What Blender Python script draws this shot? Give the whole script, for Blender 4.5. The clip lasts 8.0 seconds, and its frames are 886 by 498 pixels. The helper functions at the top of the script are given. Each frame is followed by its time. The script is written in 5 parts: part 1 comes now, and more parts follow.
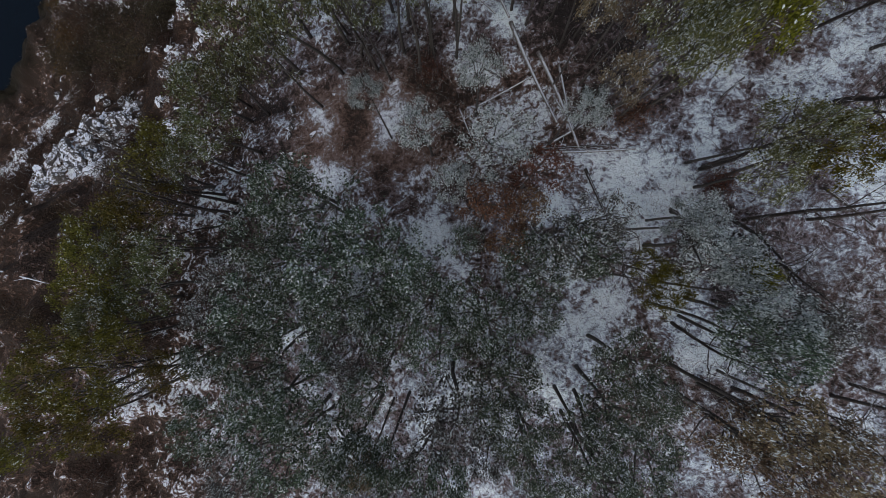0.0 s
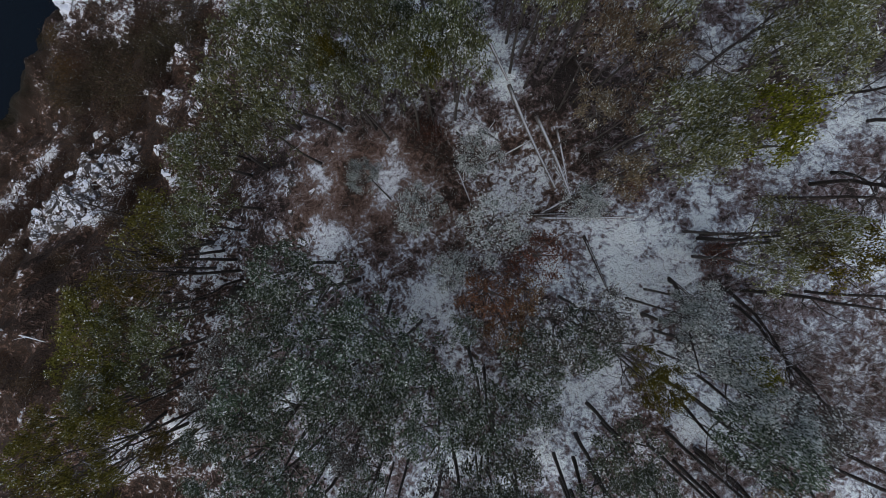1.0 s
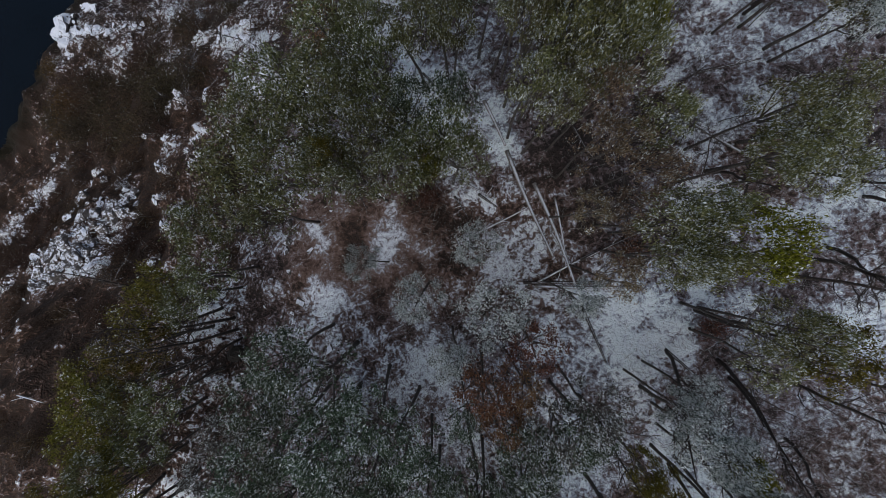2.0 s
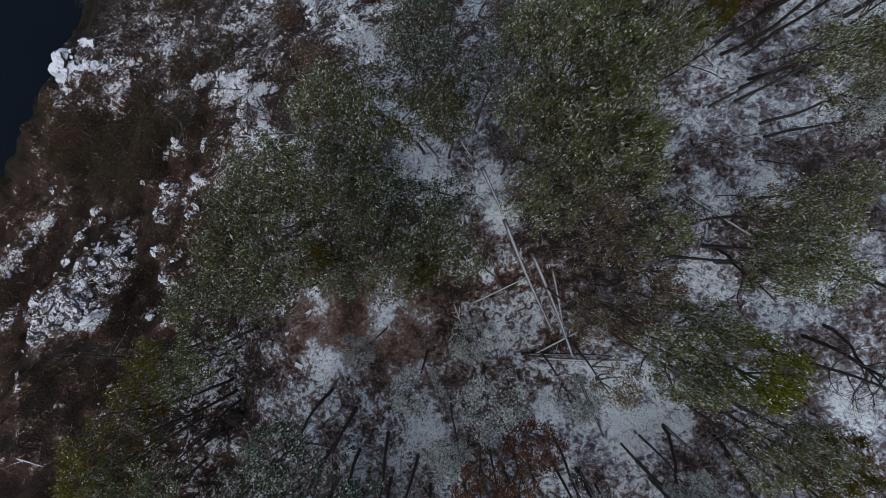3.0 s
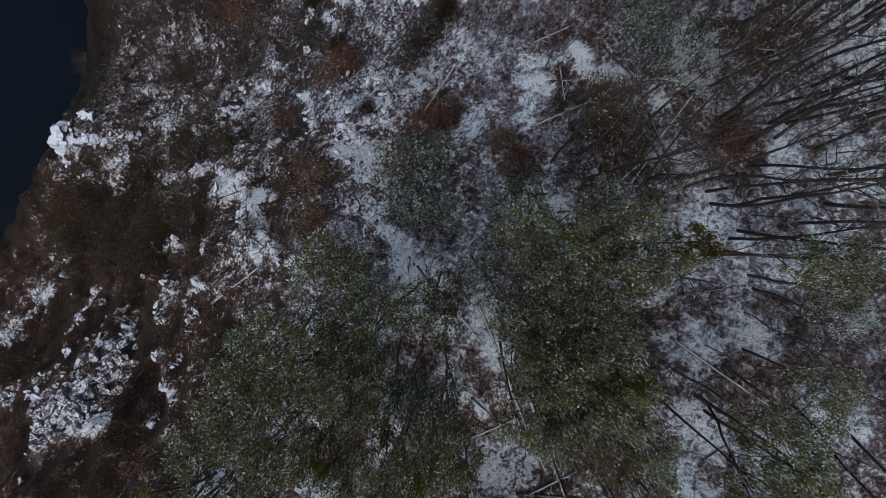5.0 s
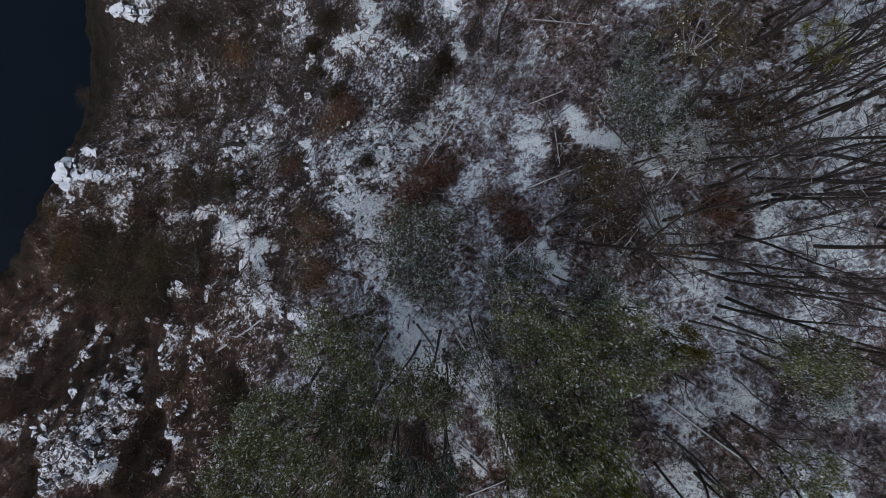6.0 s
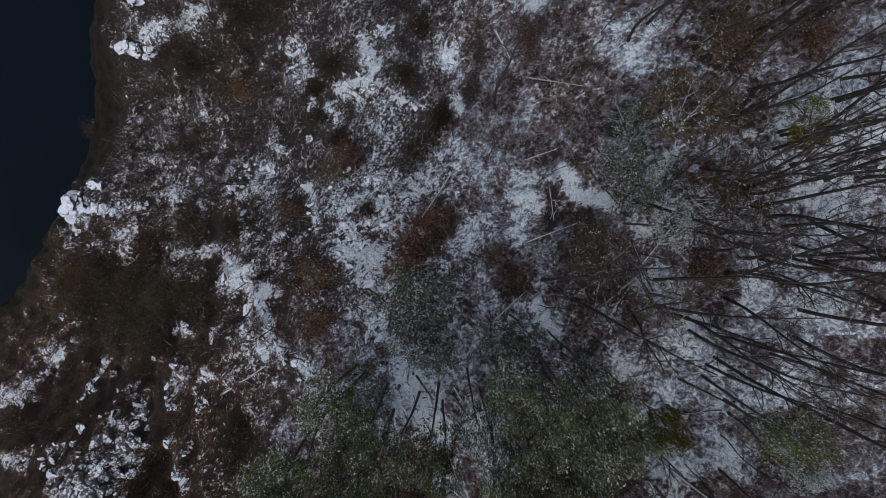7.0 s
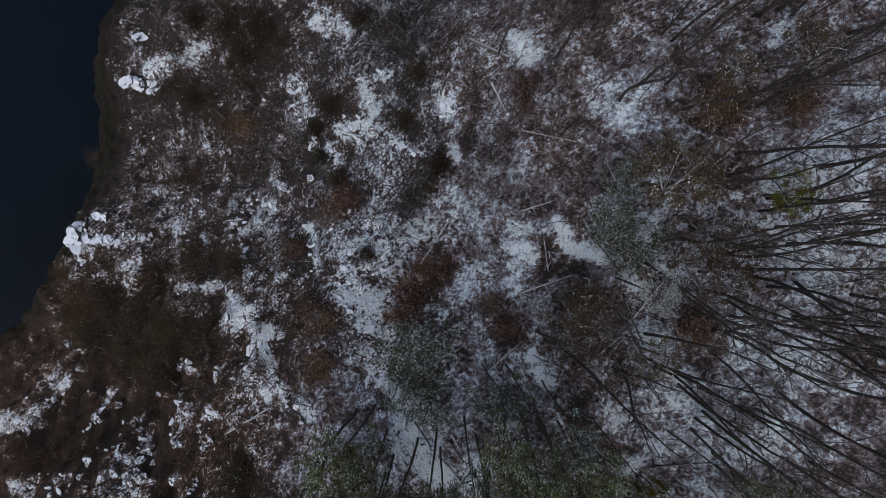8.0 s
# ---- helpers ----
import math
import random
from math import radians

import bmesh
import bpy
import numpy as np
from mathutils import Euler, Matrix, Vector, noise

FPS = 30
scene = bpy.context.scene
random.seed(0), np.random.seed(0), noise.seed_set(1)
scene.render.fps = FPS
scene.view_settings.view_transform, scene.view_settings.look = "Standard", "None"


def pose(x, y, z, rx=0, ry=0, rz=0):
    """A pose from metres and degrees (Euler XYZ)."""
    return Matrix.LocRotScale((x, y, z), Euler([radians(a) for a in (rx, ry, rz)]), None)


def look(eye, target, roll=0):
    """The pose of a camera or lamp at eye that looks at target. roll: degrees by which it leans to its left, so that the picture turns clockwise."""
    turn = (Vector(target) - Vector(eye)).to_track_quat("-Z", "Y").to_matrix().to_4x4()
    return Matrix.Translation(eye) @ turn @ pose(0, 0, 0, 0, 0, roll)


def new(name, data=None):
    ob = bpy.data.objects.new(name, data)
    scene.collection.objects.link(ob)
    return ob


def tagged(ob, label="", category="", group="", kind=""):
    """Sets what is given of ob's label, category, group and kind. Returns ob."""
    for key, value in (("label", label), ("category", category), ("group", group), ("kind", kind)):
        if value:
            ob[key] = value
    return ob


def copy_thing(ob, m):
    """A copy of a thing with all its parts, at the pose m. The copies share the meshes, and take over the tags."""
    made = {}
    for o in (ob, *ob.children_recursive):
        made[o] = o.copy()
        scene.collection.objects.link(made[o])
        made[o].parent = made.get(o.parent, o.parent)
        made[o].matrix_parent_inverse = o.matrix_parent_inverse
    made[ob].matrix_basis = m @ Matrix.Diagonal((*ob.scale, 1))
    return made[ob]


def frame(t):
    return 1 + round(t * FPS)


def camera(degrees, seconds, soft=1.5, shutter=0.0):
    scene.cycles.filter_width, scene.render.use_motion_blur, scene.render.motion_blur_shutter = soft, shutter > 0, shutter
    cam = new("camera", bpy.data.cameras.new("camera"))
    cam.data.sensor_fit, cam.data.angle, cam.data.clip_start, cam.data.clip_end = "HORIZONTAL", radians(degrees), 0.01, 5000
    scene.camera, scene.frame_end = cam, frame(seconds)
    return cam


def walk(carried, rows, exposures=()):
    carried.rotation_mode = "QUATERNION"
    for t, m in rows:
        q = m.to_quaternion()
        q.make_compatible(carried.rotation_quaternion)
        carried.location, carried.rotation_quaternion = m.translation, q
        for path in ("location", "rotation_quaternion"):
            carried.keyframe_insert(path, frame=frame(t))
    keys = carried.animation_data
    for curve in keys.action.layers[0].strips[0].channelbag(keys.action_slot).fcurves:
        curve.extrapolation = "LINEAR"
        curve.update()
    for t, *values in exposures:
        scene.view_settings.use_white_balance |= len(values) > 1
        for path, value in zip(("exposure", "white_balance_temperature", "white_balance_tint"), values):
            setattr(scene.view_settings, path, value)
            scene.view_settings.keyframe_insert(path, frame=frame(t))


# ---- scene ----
cam = camera(86.7, 8.0, soft=0.7)
METRES, EYE, TILT, LEAN, TURN = 40.0, 32.0, -91.3, 1.8, 0.0
ROWS = [
    (0.0, 0.0, 0.0, 0.0, 0.0, 0.0, -0.0),
    (0.5, 0.0001, -0.0007, 0.0577, -0.06, 0.06, 0.08),
    (1.0, 0.0005, -0.0016, 0.1158, -0.1, 0.04, 0.17),
    (1.5, 0.0011, -0.0023, 0.1747, -0.18, 0.1, 0.2),
    (3.0, 0.0057, -0.0058, 0.3672, -0.32, -0.12, 0.38),
    (3.5, 0.0076, -0.0069, 0.4336, -0.36, -0.19, 0.42),
    (4.0, 0.0092, -0.0095, 0.5009, -0.42, -0.3, 0.44),
    (4.5, 0.0109, -0.0143, 0.5669, -0.45, -0.35, 0.47),
    (5.0, 0.0123, -0.0215, 0.632, -0.5, -0.38, 0.51),
    (6.5, 0.0162, -0.0651, 0.8145, -0.62, -0.38, 0.76),
    (7.0, 0.0192, -0.0807, 0.8731, -0.61, -0.42, 0.81),
    (7.5, 0.0228, -0.096, 0.9305, -0.59, -0.45, 0.85),
    (8.0, 0.026, -0.1113, 0.9875, -0.6, -0.47, 0.9),
]
walk(cam, [(t, pose(0, 0, EYE, TILT, LEAN, TURN) @ pose(METRES * x, METRES * y, METRES * z, 90 + pitch, roll, yaw)) for t, x, y, z, yaw, pitch, roll in ROWS])

# world and sun: a thin winter overcast
world = bpy.data.worlds.new("winter_sky")
scene.world = world
world.use_nodes = True
sky = world.node_tree.nodes.new("ShaderNodeTexSky")
sky.sky_type, sky.sun_disc = "NISHITA", False
sky.sun_elevation, sky.sun_rotation = radians(60), radians(200)
sky.air_density, sky.dust_density = 1.0, 2.5
haze = world.node_tree.nodes.new("ShaderNodeHueSaturation")
haze.inputs["Saturation"].default_value = 0.72
world.node_tree.nodes["Background"].inputs["Strength"].default_value = 0.12
world.node_tree.links.new(sky.outputs["Color"], haze.inputs["Color"])
world.node_tree.links.new(haze.outputs["Color"], world.node_tree.nodes["Background"].inputs["Color"])
sun_data = bpy.data.lights.new("sun", "SUN")
sun_data.energy, sun_data.angle, sun_data.color = 1.0, radians(60), (1.0, 0.96, 0.9)
sun = new("sun", sun_data)
sun.matrix_world = look((0, 0, 0), (math.sin(radians(200)) * -0.5, math.cos(radians(200)) * -0.5, -0.87))
scene.view_settings.exposure = 0.0


# ---- plan: places of the trees, shrubs, clearings, rocks and logs, in metres ----
# crowns: place, radius, height of the tree
SNOWY_A = [
    (-12.1, -12.6, 1.4, 11.9), (-9.5, -11.7, 1.7, 11.9), (-5.4, -11.3, 1.3, 12.3), (-1, -11.1, 1.3, 12.4), (-3.4, -11, 1.2, 12.5), (1.3, -10.6, 1, 11.9),
    (-13.8, -10.2, 1.5, 11.9), (-7.1, -10.1, 1.7, 12), (-11.1, -9.3, 1.4, 11.9), (-9, -9.2, 1.6, 11.9), (-0.3, -8.8, 1.6, 12.2), (-4.6, -8.1, 1.2, 12.4),
    (-11, -6.8, 1.6, 11.9), (-13.6, -6.6, 1.2, 11.7), (-7.3, -6.4, 1.2, 11.3), (-5.5, -6.3, 1.6, 11.3),
]
SNOWY_B = [
    (-1.1, -5.4, 1.4, 11.8), (14.6, -5.1, 1.4, 12.5), (-3.4, -5, 1.4, 11.6), (-11.9, -4.5, 1.8, 11.7), (-15, -4.5, 1.4, 10.5), (1.9, -4.5, 1.3, 11.6),
    (13.1, -4.4, 1.3, 11.5), (-9.1, -4.1, 1.7, 12.1), (-6.8, -4.1, 1.5, 11.2), (16.7, -4.1, 1.2, 11.4), (4, -3.7, 1.1, 11.4), (-1.7, -3.3, 1.4, 11.7),
    (0.8, -3.2, 1.4, 11.6), (-4.6, -3.1, 1.4, 11.4), (-14, -2.6, 1.6, 10.4), (-9.6, -1.7, 1.7, 12.7), (3.5, -1.6, 1.5, 11.5),
]
SNOWY_C = [
    (-7.1, -1.4, 1.7, 12.5), (-2.6, -1.4, 1.4, 11.7), (5.1, -0.5, 1.4, 11.5), (6.6, -0.5, 1.3, 11.5), (-11.6, 0, 1.8, 12.1), (-4.9, 0, 1.4, 12.1),
    (0.3, 0, 0.8, 11.5), (7.1, 0.6, 1.2, 11.5), (-7.5, 1.5, 2.2, 12.2), (-9.5, 2.8, 1.5, 12.2), (-2, 16.5, 1.2, 14.9), (-0.4, 16.8, 1.2, 14.7),
    (2.9, 22.1, 1.1, 15), (1.9, 23.6, 1.2, 13.9), 
]
SNOWY = SNOWY_A + SNOWY_B + SNOWY_C
OLIVE_A = [
    (7, -11.7, 1.3, 11.1), (3.9, -11.2, 1.3, 11.4), (8.8, -10.6, 1.6, 10.9), (6.6, -10.1, 1.3, 10.7), (3.1, -9.4, 1.6, 11.5), (1.6, -8.9, 1.2, 11.8),
    (8.1, -8.7, 1.9, 10.1), (9.8, -7.9, 1.3, 10.5), (2.4, -7.1, 1.6, 11.6), (8.8, -6.6, 1.7, 9.8), (-22.3, -4.7, 1.5, 10.3), (-20.3, -3.4, 1.5, 10.2),
    (-22.3, -1, 1.6, 9.9), (-18.9, -1, 1.4, 10.2), (15.7, 3.4, 1.2, 10.5), (16.3, 4.8, 1.1, 11.8), (15.3, 5.1, 1.3, 12.1), (-18.2, 5.4, 1.4, 11),
    (-16.5, 7.2, 1.4, 10.8), (11, 8.2, 1, 15), (10.2, 8.6, 1.2, 14.7),
]
OLIVE_B = [
    (10.8, 9.8, 1.3, 14.9), (-17.9, 10.2, 1.7, 10.6), (9.9, 10.4, 1.3, 14.3), (-16.3, 10.7, 1.6, 10.7), (-11.2, 10.9, 1.3, 13.4), (11.7, 10.9, 1, 14.8),
    (-5.3, 12.5, 1.1, 15.6), (-2.8, 12.8, 1.2, 15.4), (17.9, 12.9, 1.3, 11.7), (15.3, 13.3, 1.1, 13.3), (-9.4, 13.5, 1.8, 14.9), (-6.4, 13.5, 1.6, 15.9),
    (-0.1, 13.7, 1.2, 15.1), (-13.3, 14, 2, 13), (17.2, 14, 1.5, 11.3), (-2, 14.2, 1.6, 15.5), (-4.2, 14.6, 1.6, 15.4), (9.8, 15.1, 1.1, 15.1),
    (-0.1, 15.2, 1.3, 15), (16, 15.6, 1.2, 11.6), (5, 15.8, 1, 15.6), (19.4, 16, 1.4, 9.8),
]
OLIVE_C = [
    (-9.1, 16.1, 1.8, 14.5), (-6.2, 16.8, 1.6, 15.1), (-3.8, 17, 1.4, 14.7), (4, 17, 1.1, 16), (6.1, 17, 1.2, 16.7), (-12.5, 17.1, 1.8, 13.3),
    (20.5, 17.2, 1.3, 9.8), (7.9, 17.3, 1, 17.1), (-5.2, 18.2, 1.6, 14.2), (4.8, 18.2, 1.3, 16.8), (6.7, 18.2, 1.4, 17.1), (-7.9, 18.6, 1.8, 14),
    (7.9, 18.6, 1, 17.2), (-11, 19, 1.9, 13.4), (5.7, 19.3, 1.4, 17.2), (3.8, 19.5, 1.2, 16.7), (-4.5, 19.8, 1.4, 13.2), (7.4, 20, 1.4, 17),
    (-6.9, 20.2, 1.6, 12.9), (4.9, 20.8, 1.4, 17), (-0.2, 20.9, 1.1, 14.5),
]
OLIVE_D = [
    (3.5, 21.3, 1.2, 15.9), (-2.2, 21.4, 1.3, 13.9), (6.6, 21.5, 1.4, 16.6), (-5.1, 21.9, 1.6, 11.9), (-0.5, 22.3, 1.3, 14.4), (21.1, 22.3, 1.6, 8.8),
    (-8.1, 23.2, 2.1, 12.1), (5.3, 23.3, 1.4, 15.6), (8.1, 23.7, 1.4, 15.7), (18, 23.7, 1.1, 12.1), (-6.3, 23.8, 1.7, 11.8), (9.7, 23.8, 1.2, 15.6),
    (6.7, 24, 1.4, 15.7), (19.7, 24, 1.4, 11.7), (11.1, 24.4, 0.9, 15.1), (4.3, 24.6, 1.2, 14.6), (7.8, 25.1, 1.2, 15.6), (9.6, 25.2, 1.1, 15.4),
    (6.4, 25.5, 1.2, 15.4), (5, 26.2, 1.3, 14.1),
]
OLIVE = OLIVE_A + OLIVE_B + OLIVE_C + OLIVE_D
LOW = [
    (3.8, 27.7, 1.2, 10), (5.6, 28.1, 1.2, 10),
    (-0.9, 26.3, 1.4, 9.4), (8.6, 27, 1.1, 14.6), (-2.8, 27.4, 1.5, 9), (-1.3, 29.1, 2.3, 8.5), (-2.9, 30.5, 1.8, 8.8), (-0.2, 31, 1.5, 8.6),
    (14.5, 38, 1.4, 5.3), (13.9, 40.8, 1.5, 5.4), (13.4, 39.4, 1.3, 5.2), (14.8, 43.8, 1.5, 3.4), (15.9, 38.8, 1.4, 5.6),
]
FROST = [
    (15, -3.9, 1.4, 11.3), (13.4, -2.9, 1.1, 11.3), (13.1, -1.5, 1.3, 10.5), (12.4, -0.5, 1.7, 9.6), (11.4, 0.6, 1.1, 9.7), (12.6, 1.2, 1.1, 9),
    (-0.2, 3, 1.2, 11.1), (2.3, 5.3, 1.7, 9.6), (-1.9, 6.2, 1.3, 11.5), (6.3, 6.5, 1.1, 11.9), (-5.1, 7.7, 1, 11.5), (1.3, 9.1, 1.2, 11.7),
    (21.3, 21.4, 1.4, 8.8), (15, 35.7, 1.6, 9.2),
]
YELLOW = [
    (9.7, -2.3, 0.7, 11.9), (14.1, -1.7, 0.5, 10.9), (8.7, -1.4, 0.6, 11.8), (17.4, 4.1, 1, 11.4), (12.7, 8.8, 0.9, 15.3), (-6.4, 13.3, 0.5, 15.9),
    (-1.7, 13.3, 0.5, 15.5), (8.2, 18.8, 0.7, 17.2), (12.2, 24.6, 0.6, 14.7), (25, 42.2, 1, 3.6),
]
RUSSET = [
    (2.6, -0.2, 1, 11.5), (1.9, 1.4, 1.4, 11.5), (3.5, 1.7, 1, 11.4), (4.5, 3.6, 1.2, 10.9),
]
TAN = [
    (-4.6, -11.5, 0.9, 12.4), (14.3, -10.1, 1.4, 12.5), (15.7, -9.5, 1.4, 12.7), (12.7, -9.1, 1.4, 12.4), (16.9, -8.6, 1.2, 12.6), (13.9, -8.2, 1.4, 13.1),
    (8.1, 7.6, 1, 13.3), (8.6, 10.9, 1, 14.1), (6.8, 11, 0.9, 14), (9, 12.6, 1.1, 14.1), (7.3, 13.8, 1, 14.3), (8.2, 14.3, 1, 14.6),
    (6.7, 15.9, 1.1, 16.1), (9.9, 33.8, 2, 8.3), (11.3, 33.8, 1.6, 8.3), (22.4, 38.5, 1.9, 4), (20.5, 38.7, 1.8, 4), (17.1, 43.6, 2, 6.6), (16, 45, 1.6, 6.4),
    (19.2, 43.2, 1.5, 5), (18.7, 36.7, 1.7, 5), (20.7, 36.3, 1.5, 5), (19.8, 49.2, 1.8, 5), (21.4, 50.5, 1.5, 5), (25.2, 51.6, 1.7, 5), (11.8, 31.4, 1.6, 5), (16.3, 30, 1.5, 5),
]
MOSSY = [
    (-25.4, -12.3, 1.3, 11.3), (-21.4, -10.8, 1.4, 11.3), (-24.6, -10.4, 1.3, 11.1), (-23.1, -9.1, 1.6, 11), (-26.6, -9, 1.3, 11), (-20.3, -8.6, 1.1, 11.1),
    (-17.3, -7.6, 1.1, 11.2), (-24.6, -7.2, 1.4, 10.7), (-21.2, -6.6, 1.4, 10.7), (-23.1, -6, 1.3, 10.5), (-20.4, -5.6, 1.1, 10.5), (-24.7, -3.8, 1.4, 10.2),
    (-22, -3.4, 1.4, 10), (-24, -1.7, 1.7, 9.9), (-21, -0.3, 1.2, 9.9), (-24.5, 0.1, 1.6, 10), (-22.2, 1.9, 1.6, 10), (-20.3, 2.2, 1.6, 10.3),
    (-20.7, 4.4, 1.6, 10.8), (-19.6, 6.3, 1.5, 11),
]
LEAFY_FLOOR = [
    (8.5, 15.0, 3.0), (10.8, 13.0, 2.6), (7.6, 11.0, 1.8), (-9.0, 9.0, 2.6), (-12.5, 7.4, 2.6), (-2.5, 12.0, 2.0), (6.8, 8.2, 1.8),
]
BROWN = [
    (-28.8, -18.5, 2.1), (-23.6, -7.8, 1.7), (-60.4, 7.1, 3.0), (-32.8, 8.9, 1.9), (-61.4, 12.5, 3.2), (-38.5, 22.4, 3.2), (-44.5, 22.8, 3.2),
    (-55.1, 26.1, 3.6), (-44.1, 26.5, 3.9), (-42.0, 32.9, 2.6), (-32.7, 36.0, 3.0), (-30.4, 56.0, 2.6),
]
DUSKY = [
    (-36.3, 60.2, 2.6), (-29.5, 69.5, 2.8), (-24.8, 69.0, 3.0), (-34.5, 70.3, 2.1), (-43.1, 28.7, 3.2), (-35.0, 37.4, 2.6), (-25.1, 36.2, 2.4),
    (-59.3, 27.5, 3.2), (-41.6, 22.9, 3.2), (-51.9, 24.9, 3.2), (-27.8, 28.0, 2.8), (-33.3, 23.4, 3.0), (-15.7, 53.0, 1.7), (-15.2, 49.2, 1.6),
    (0.0, 46.8, 1.5), (-2.3, 44.0, 1.3), (-9.5, 66.2, 1.8), (-20.8, 15.3, 2.4), (-33.1, 27.3, 2.8), (-48.9, 30.0, 3.0), (-7.7, 37.7, 1.1),
    (-2.3, 56.9, 1.5), (-5.1, 64.1, 1.8), (-37.0, 28.0, 2.6), (-47.0, 26.0, 3.0), (-27.5, 65, 2.4), (-23, 66, 2.6),
    (-1.2, 45.4, 1.6), (-13.6, 55.6, 1.5), (-3.8, 52.2, 1.4), (-12, 46, 1.4),
]
OCHRE = [(-57.4, 30, 2.6), (-53.2, 28.4, 2.4), (-58.4, 26.6, 2.6), (-58.6, 34.6, 1.8), (-51, 30.6, 2)]
RUST = [
    (-28.4, 55.7, 2.4), (-17.0, 37.6, 1.7), (-2.6, 35.2, 2.2), (-4.4, 31.9, 1.7), (-10.2, 43.9, 2.0), (5.9, 31.4, 1.7),
    (17.0, 3.6, 1.6), (11.9, 8.6, 1.5), (-2.1, 12.6, 1.5), (-12.1, 26.8, 2.0), (-12.5, 30.6, 2.5), (20.4, 31.9, 2.2), (4.2, 33.0, 1.4),
    (-2.7, 33.0, 2.6), (12.6, 34.4, 1.4), (-0.6, 36.1, 2.2), (-12.2, 42.6, 2.8), 
    (26.9, 48.6, 2.1), (22.0, 49.6, 2.2), (7.9, 51.3, 1.3), (8.0, 53.1, 1.5),
]
GULLY = [
    (-37.6, 18.9, 1.8), (-38.4, 16.3, 1.8), (-45.5, 13.4, 1.8), (-48.8, 11.9, 2.0), (-57.2, 8.4, 2.6), (-31.7, 9.6, 2.0), (-31.3, 7.0, 1.8),
    (-61.7, 6.5, 2.6), (-46.5, 2.0, 2.0), (-30.9, 3.1, 2.0), (-52.7, 31.5, 2.4), (-42.7, 34.7, 2.2), (-27.9, 28.1, 1.8), (-65.7, 7.8, 3.0),
    (-40.7, 1.2, 1.8), (-38.2, -6.8, 2.0), (-33.9, -6.6, 1.8), (-54.2, 24.8, 2.6), (-50.3, 28.9, 2.4), (-63.9, 7.1, 2.6), (-54.4, 12.1, 2.2),
]
CLEARINGS_SOUTH = [
    (-7.8, -15.2, 1.0), (17.0, -15.1, 2.2), (-2.8, -13.2, 1.2), (19.1, -13.1, 1.5), (-25.9, -12.6, 2.2), (26.1, -12.1, 2.2),
    (0.0, -10.7, 1.6), (-21.5, -10.2, 1.7), (6.9, -9.9, 2.1), (16.3, -7.3, 1.9), (9.5, -6.0, 2.7), (14.5, -5.1, 2.3), (-0.4, -1.5, 1.4),
    (-2.2, -0.3, 2.5), (6.3, 1.7, 1.6), (11.2, 3.2, 3.5), (13.7, 3.5, 2.5), (25.6, 3.7, 2.4), (-10.0, 4.4, 2.0), (16.6, 7.3, 2.1),
    (22.7, 10.0, 2.3), (17.3, 12.3, 2.1),
]
CLEARINGS_MIDDLE = [
    (25.7, 13.1, 2.3), (3.8, 16.0, 1.2), (18, 17.1, 2.4), (-5, 17.5, 1.3), (21.1, 18.8, 2.3), (2.6, 19, 2), (-0.9, 19.1, 2),
    (-2.2, 21.3, 2.5), (23.9, 22.9, 2.7), (-3.4, 23.3, 2.1), (20.6, 23.9, 3.2), (15.5, 24.7, 2.3), (18.7, 26.9, 3.3), (23.3, 28.7, 2.8),
    (26.6, 29.3, 2.4), (24, 31.2, 2.2), (17.9, 31.3, 2.3),
]
CLEARINGS_NORTH = [
    (31, 37.7, 2.5), (28.3, 37.7, 3), (31.4, 44.6, 1.7), (26, 54.3, 1.0), (-43.4, 63.5, 1.8), (-35.6, 65.5, 1.6), (-13.7, 66.9, 1.5),
]
CLEARINGS = CLEARINGS_SOUTH + CLEARINGS_MIDDLE + CLEARINGS_NORTH
# bands of deep snow and of dark brush on the slope: from, to, half width, depth
SNOW_RIDGE = [
    (-25.2, 32, -23.2, 29.7, 1, 1.1), (-25.6, 32.5, -20.4, 31.2, 0.8, 1.05), (-23.2, 30, -17.3, 29.5, 0.8, 1), (-20.3, 28.1, -20.8, 25.5, 0.7, 1.05), (-19.6, 28.7, -17.5, 24.9, 0.7, 0.95),
    (-19.3, 24.8, -17.7, 23.3, 0.5, 0.9), (-16.4, 24.5, -15.7, 22.4, 0.5, 0.8), (-13.8, 23.1, -12.8, 22.2, 0.8, 0.9),
]
SNOW_UPPER = [
    (-9.4, 58.5, -7.5, 53.7, 0.8, 1), (-7.9, 58.1, -5.8, 58, 0.6, 0.95), (-12.3, 52.7, -8.5, 52.4, 0.8, 1.2), (-9.2, 51.2, -7.4, 51.5, 0.7, 1.1), (-13.8, 50.7, -12.1, 48.3, 0.7, 1),
    (-11.4, 51.4, -9.2, 50.3, 0.6, 0.9), (-16.6, 52.6, -16.4, 51, 0.4, 1.05), (-5.8, 50.2, -1.4, 47.9, 0.5, 0.8), (-0.2, 55.4, 0.9, 51.5, 0.5, 1.2), (1.2, 53.8, 1.3, 52, 0.5, 1),
    (1.2, 49.7, 1.7, 47.3, 0.5, 0.9),
]
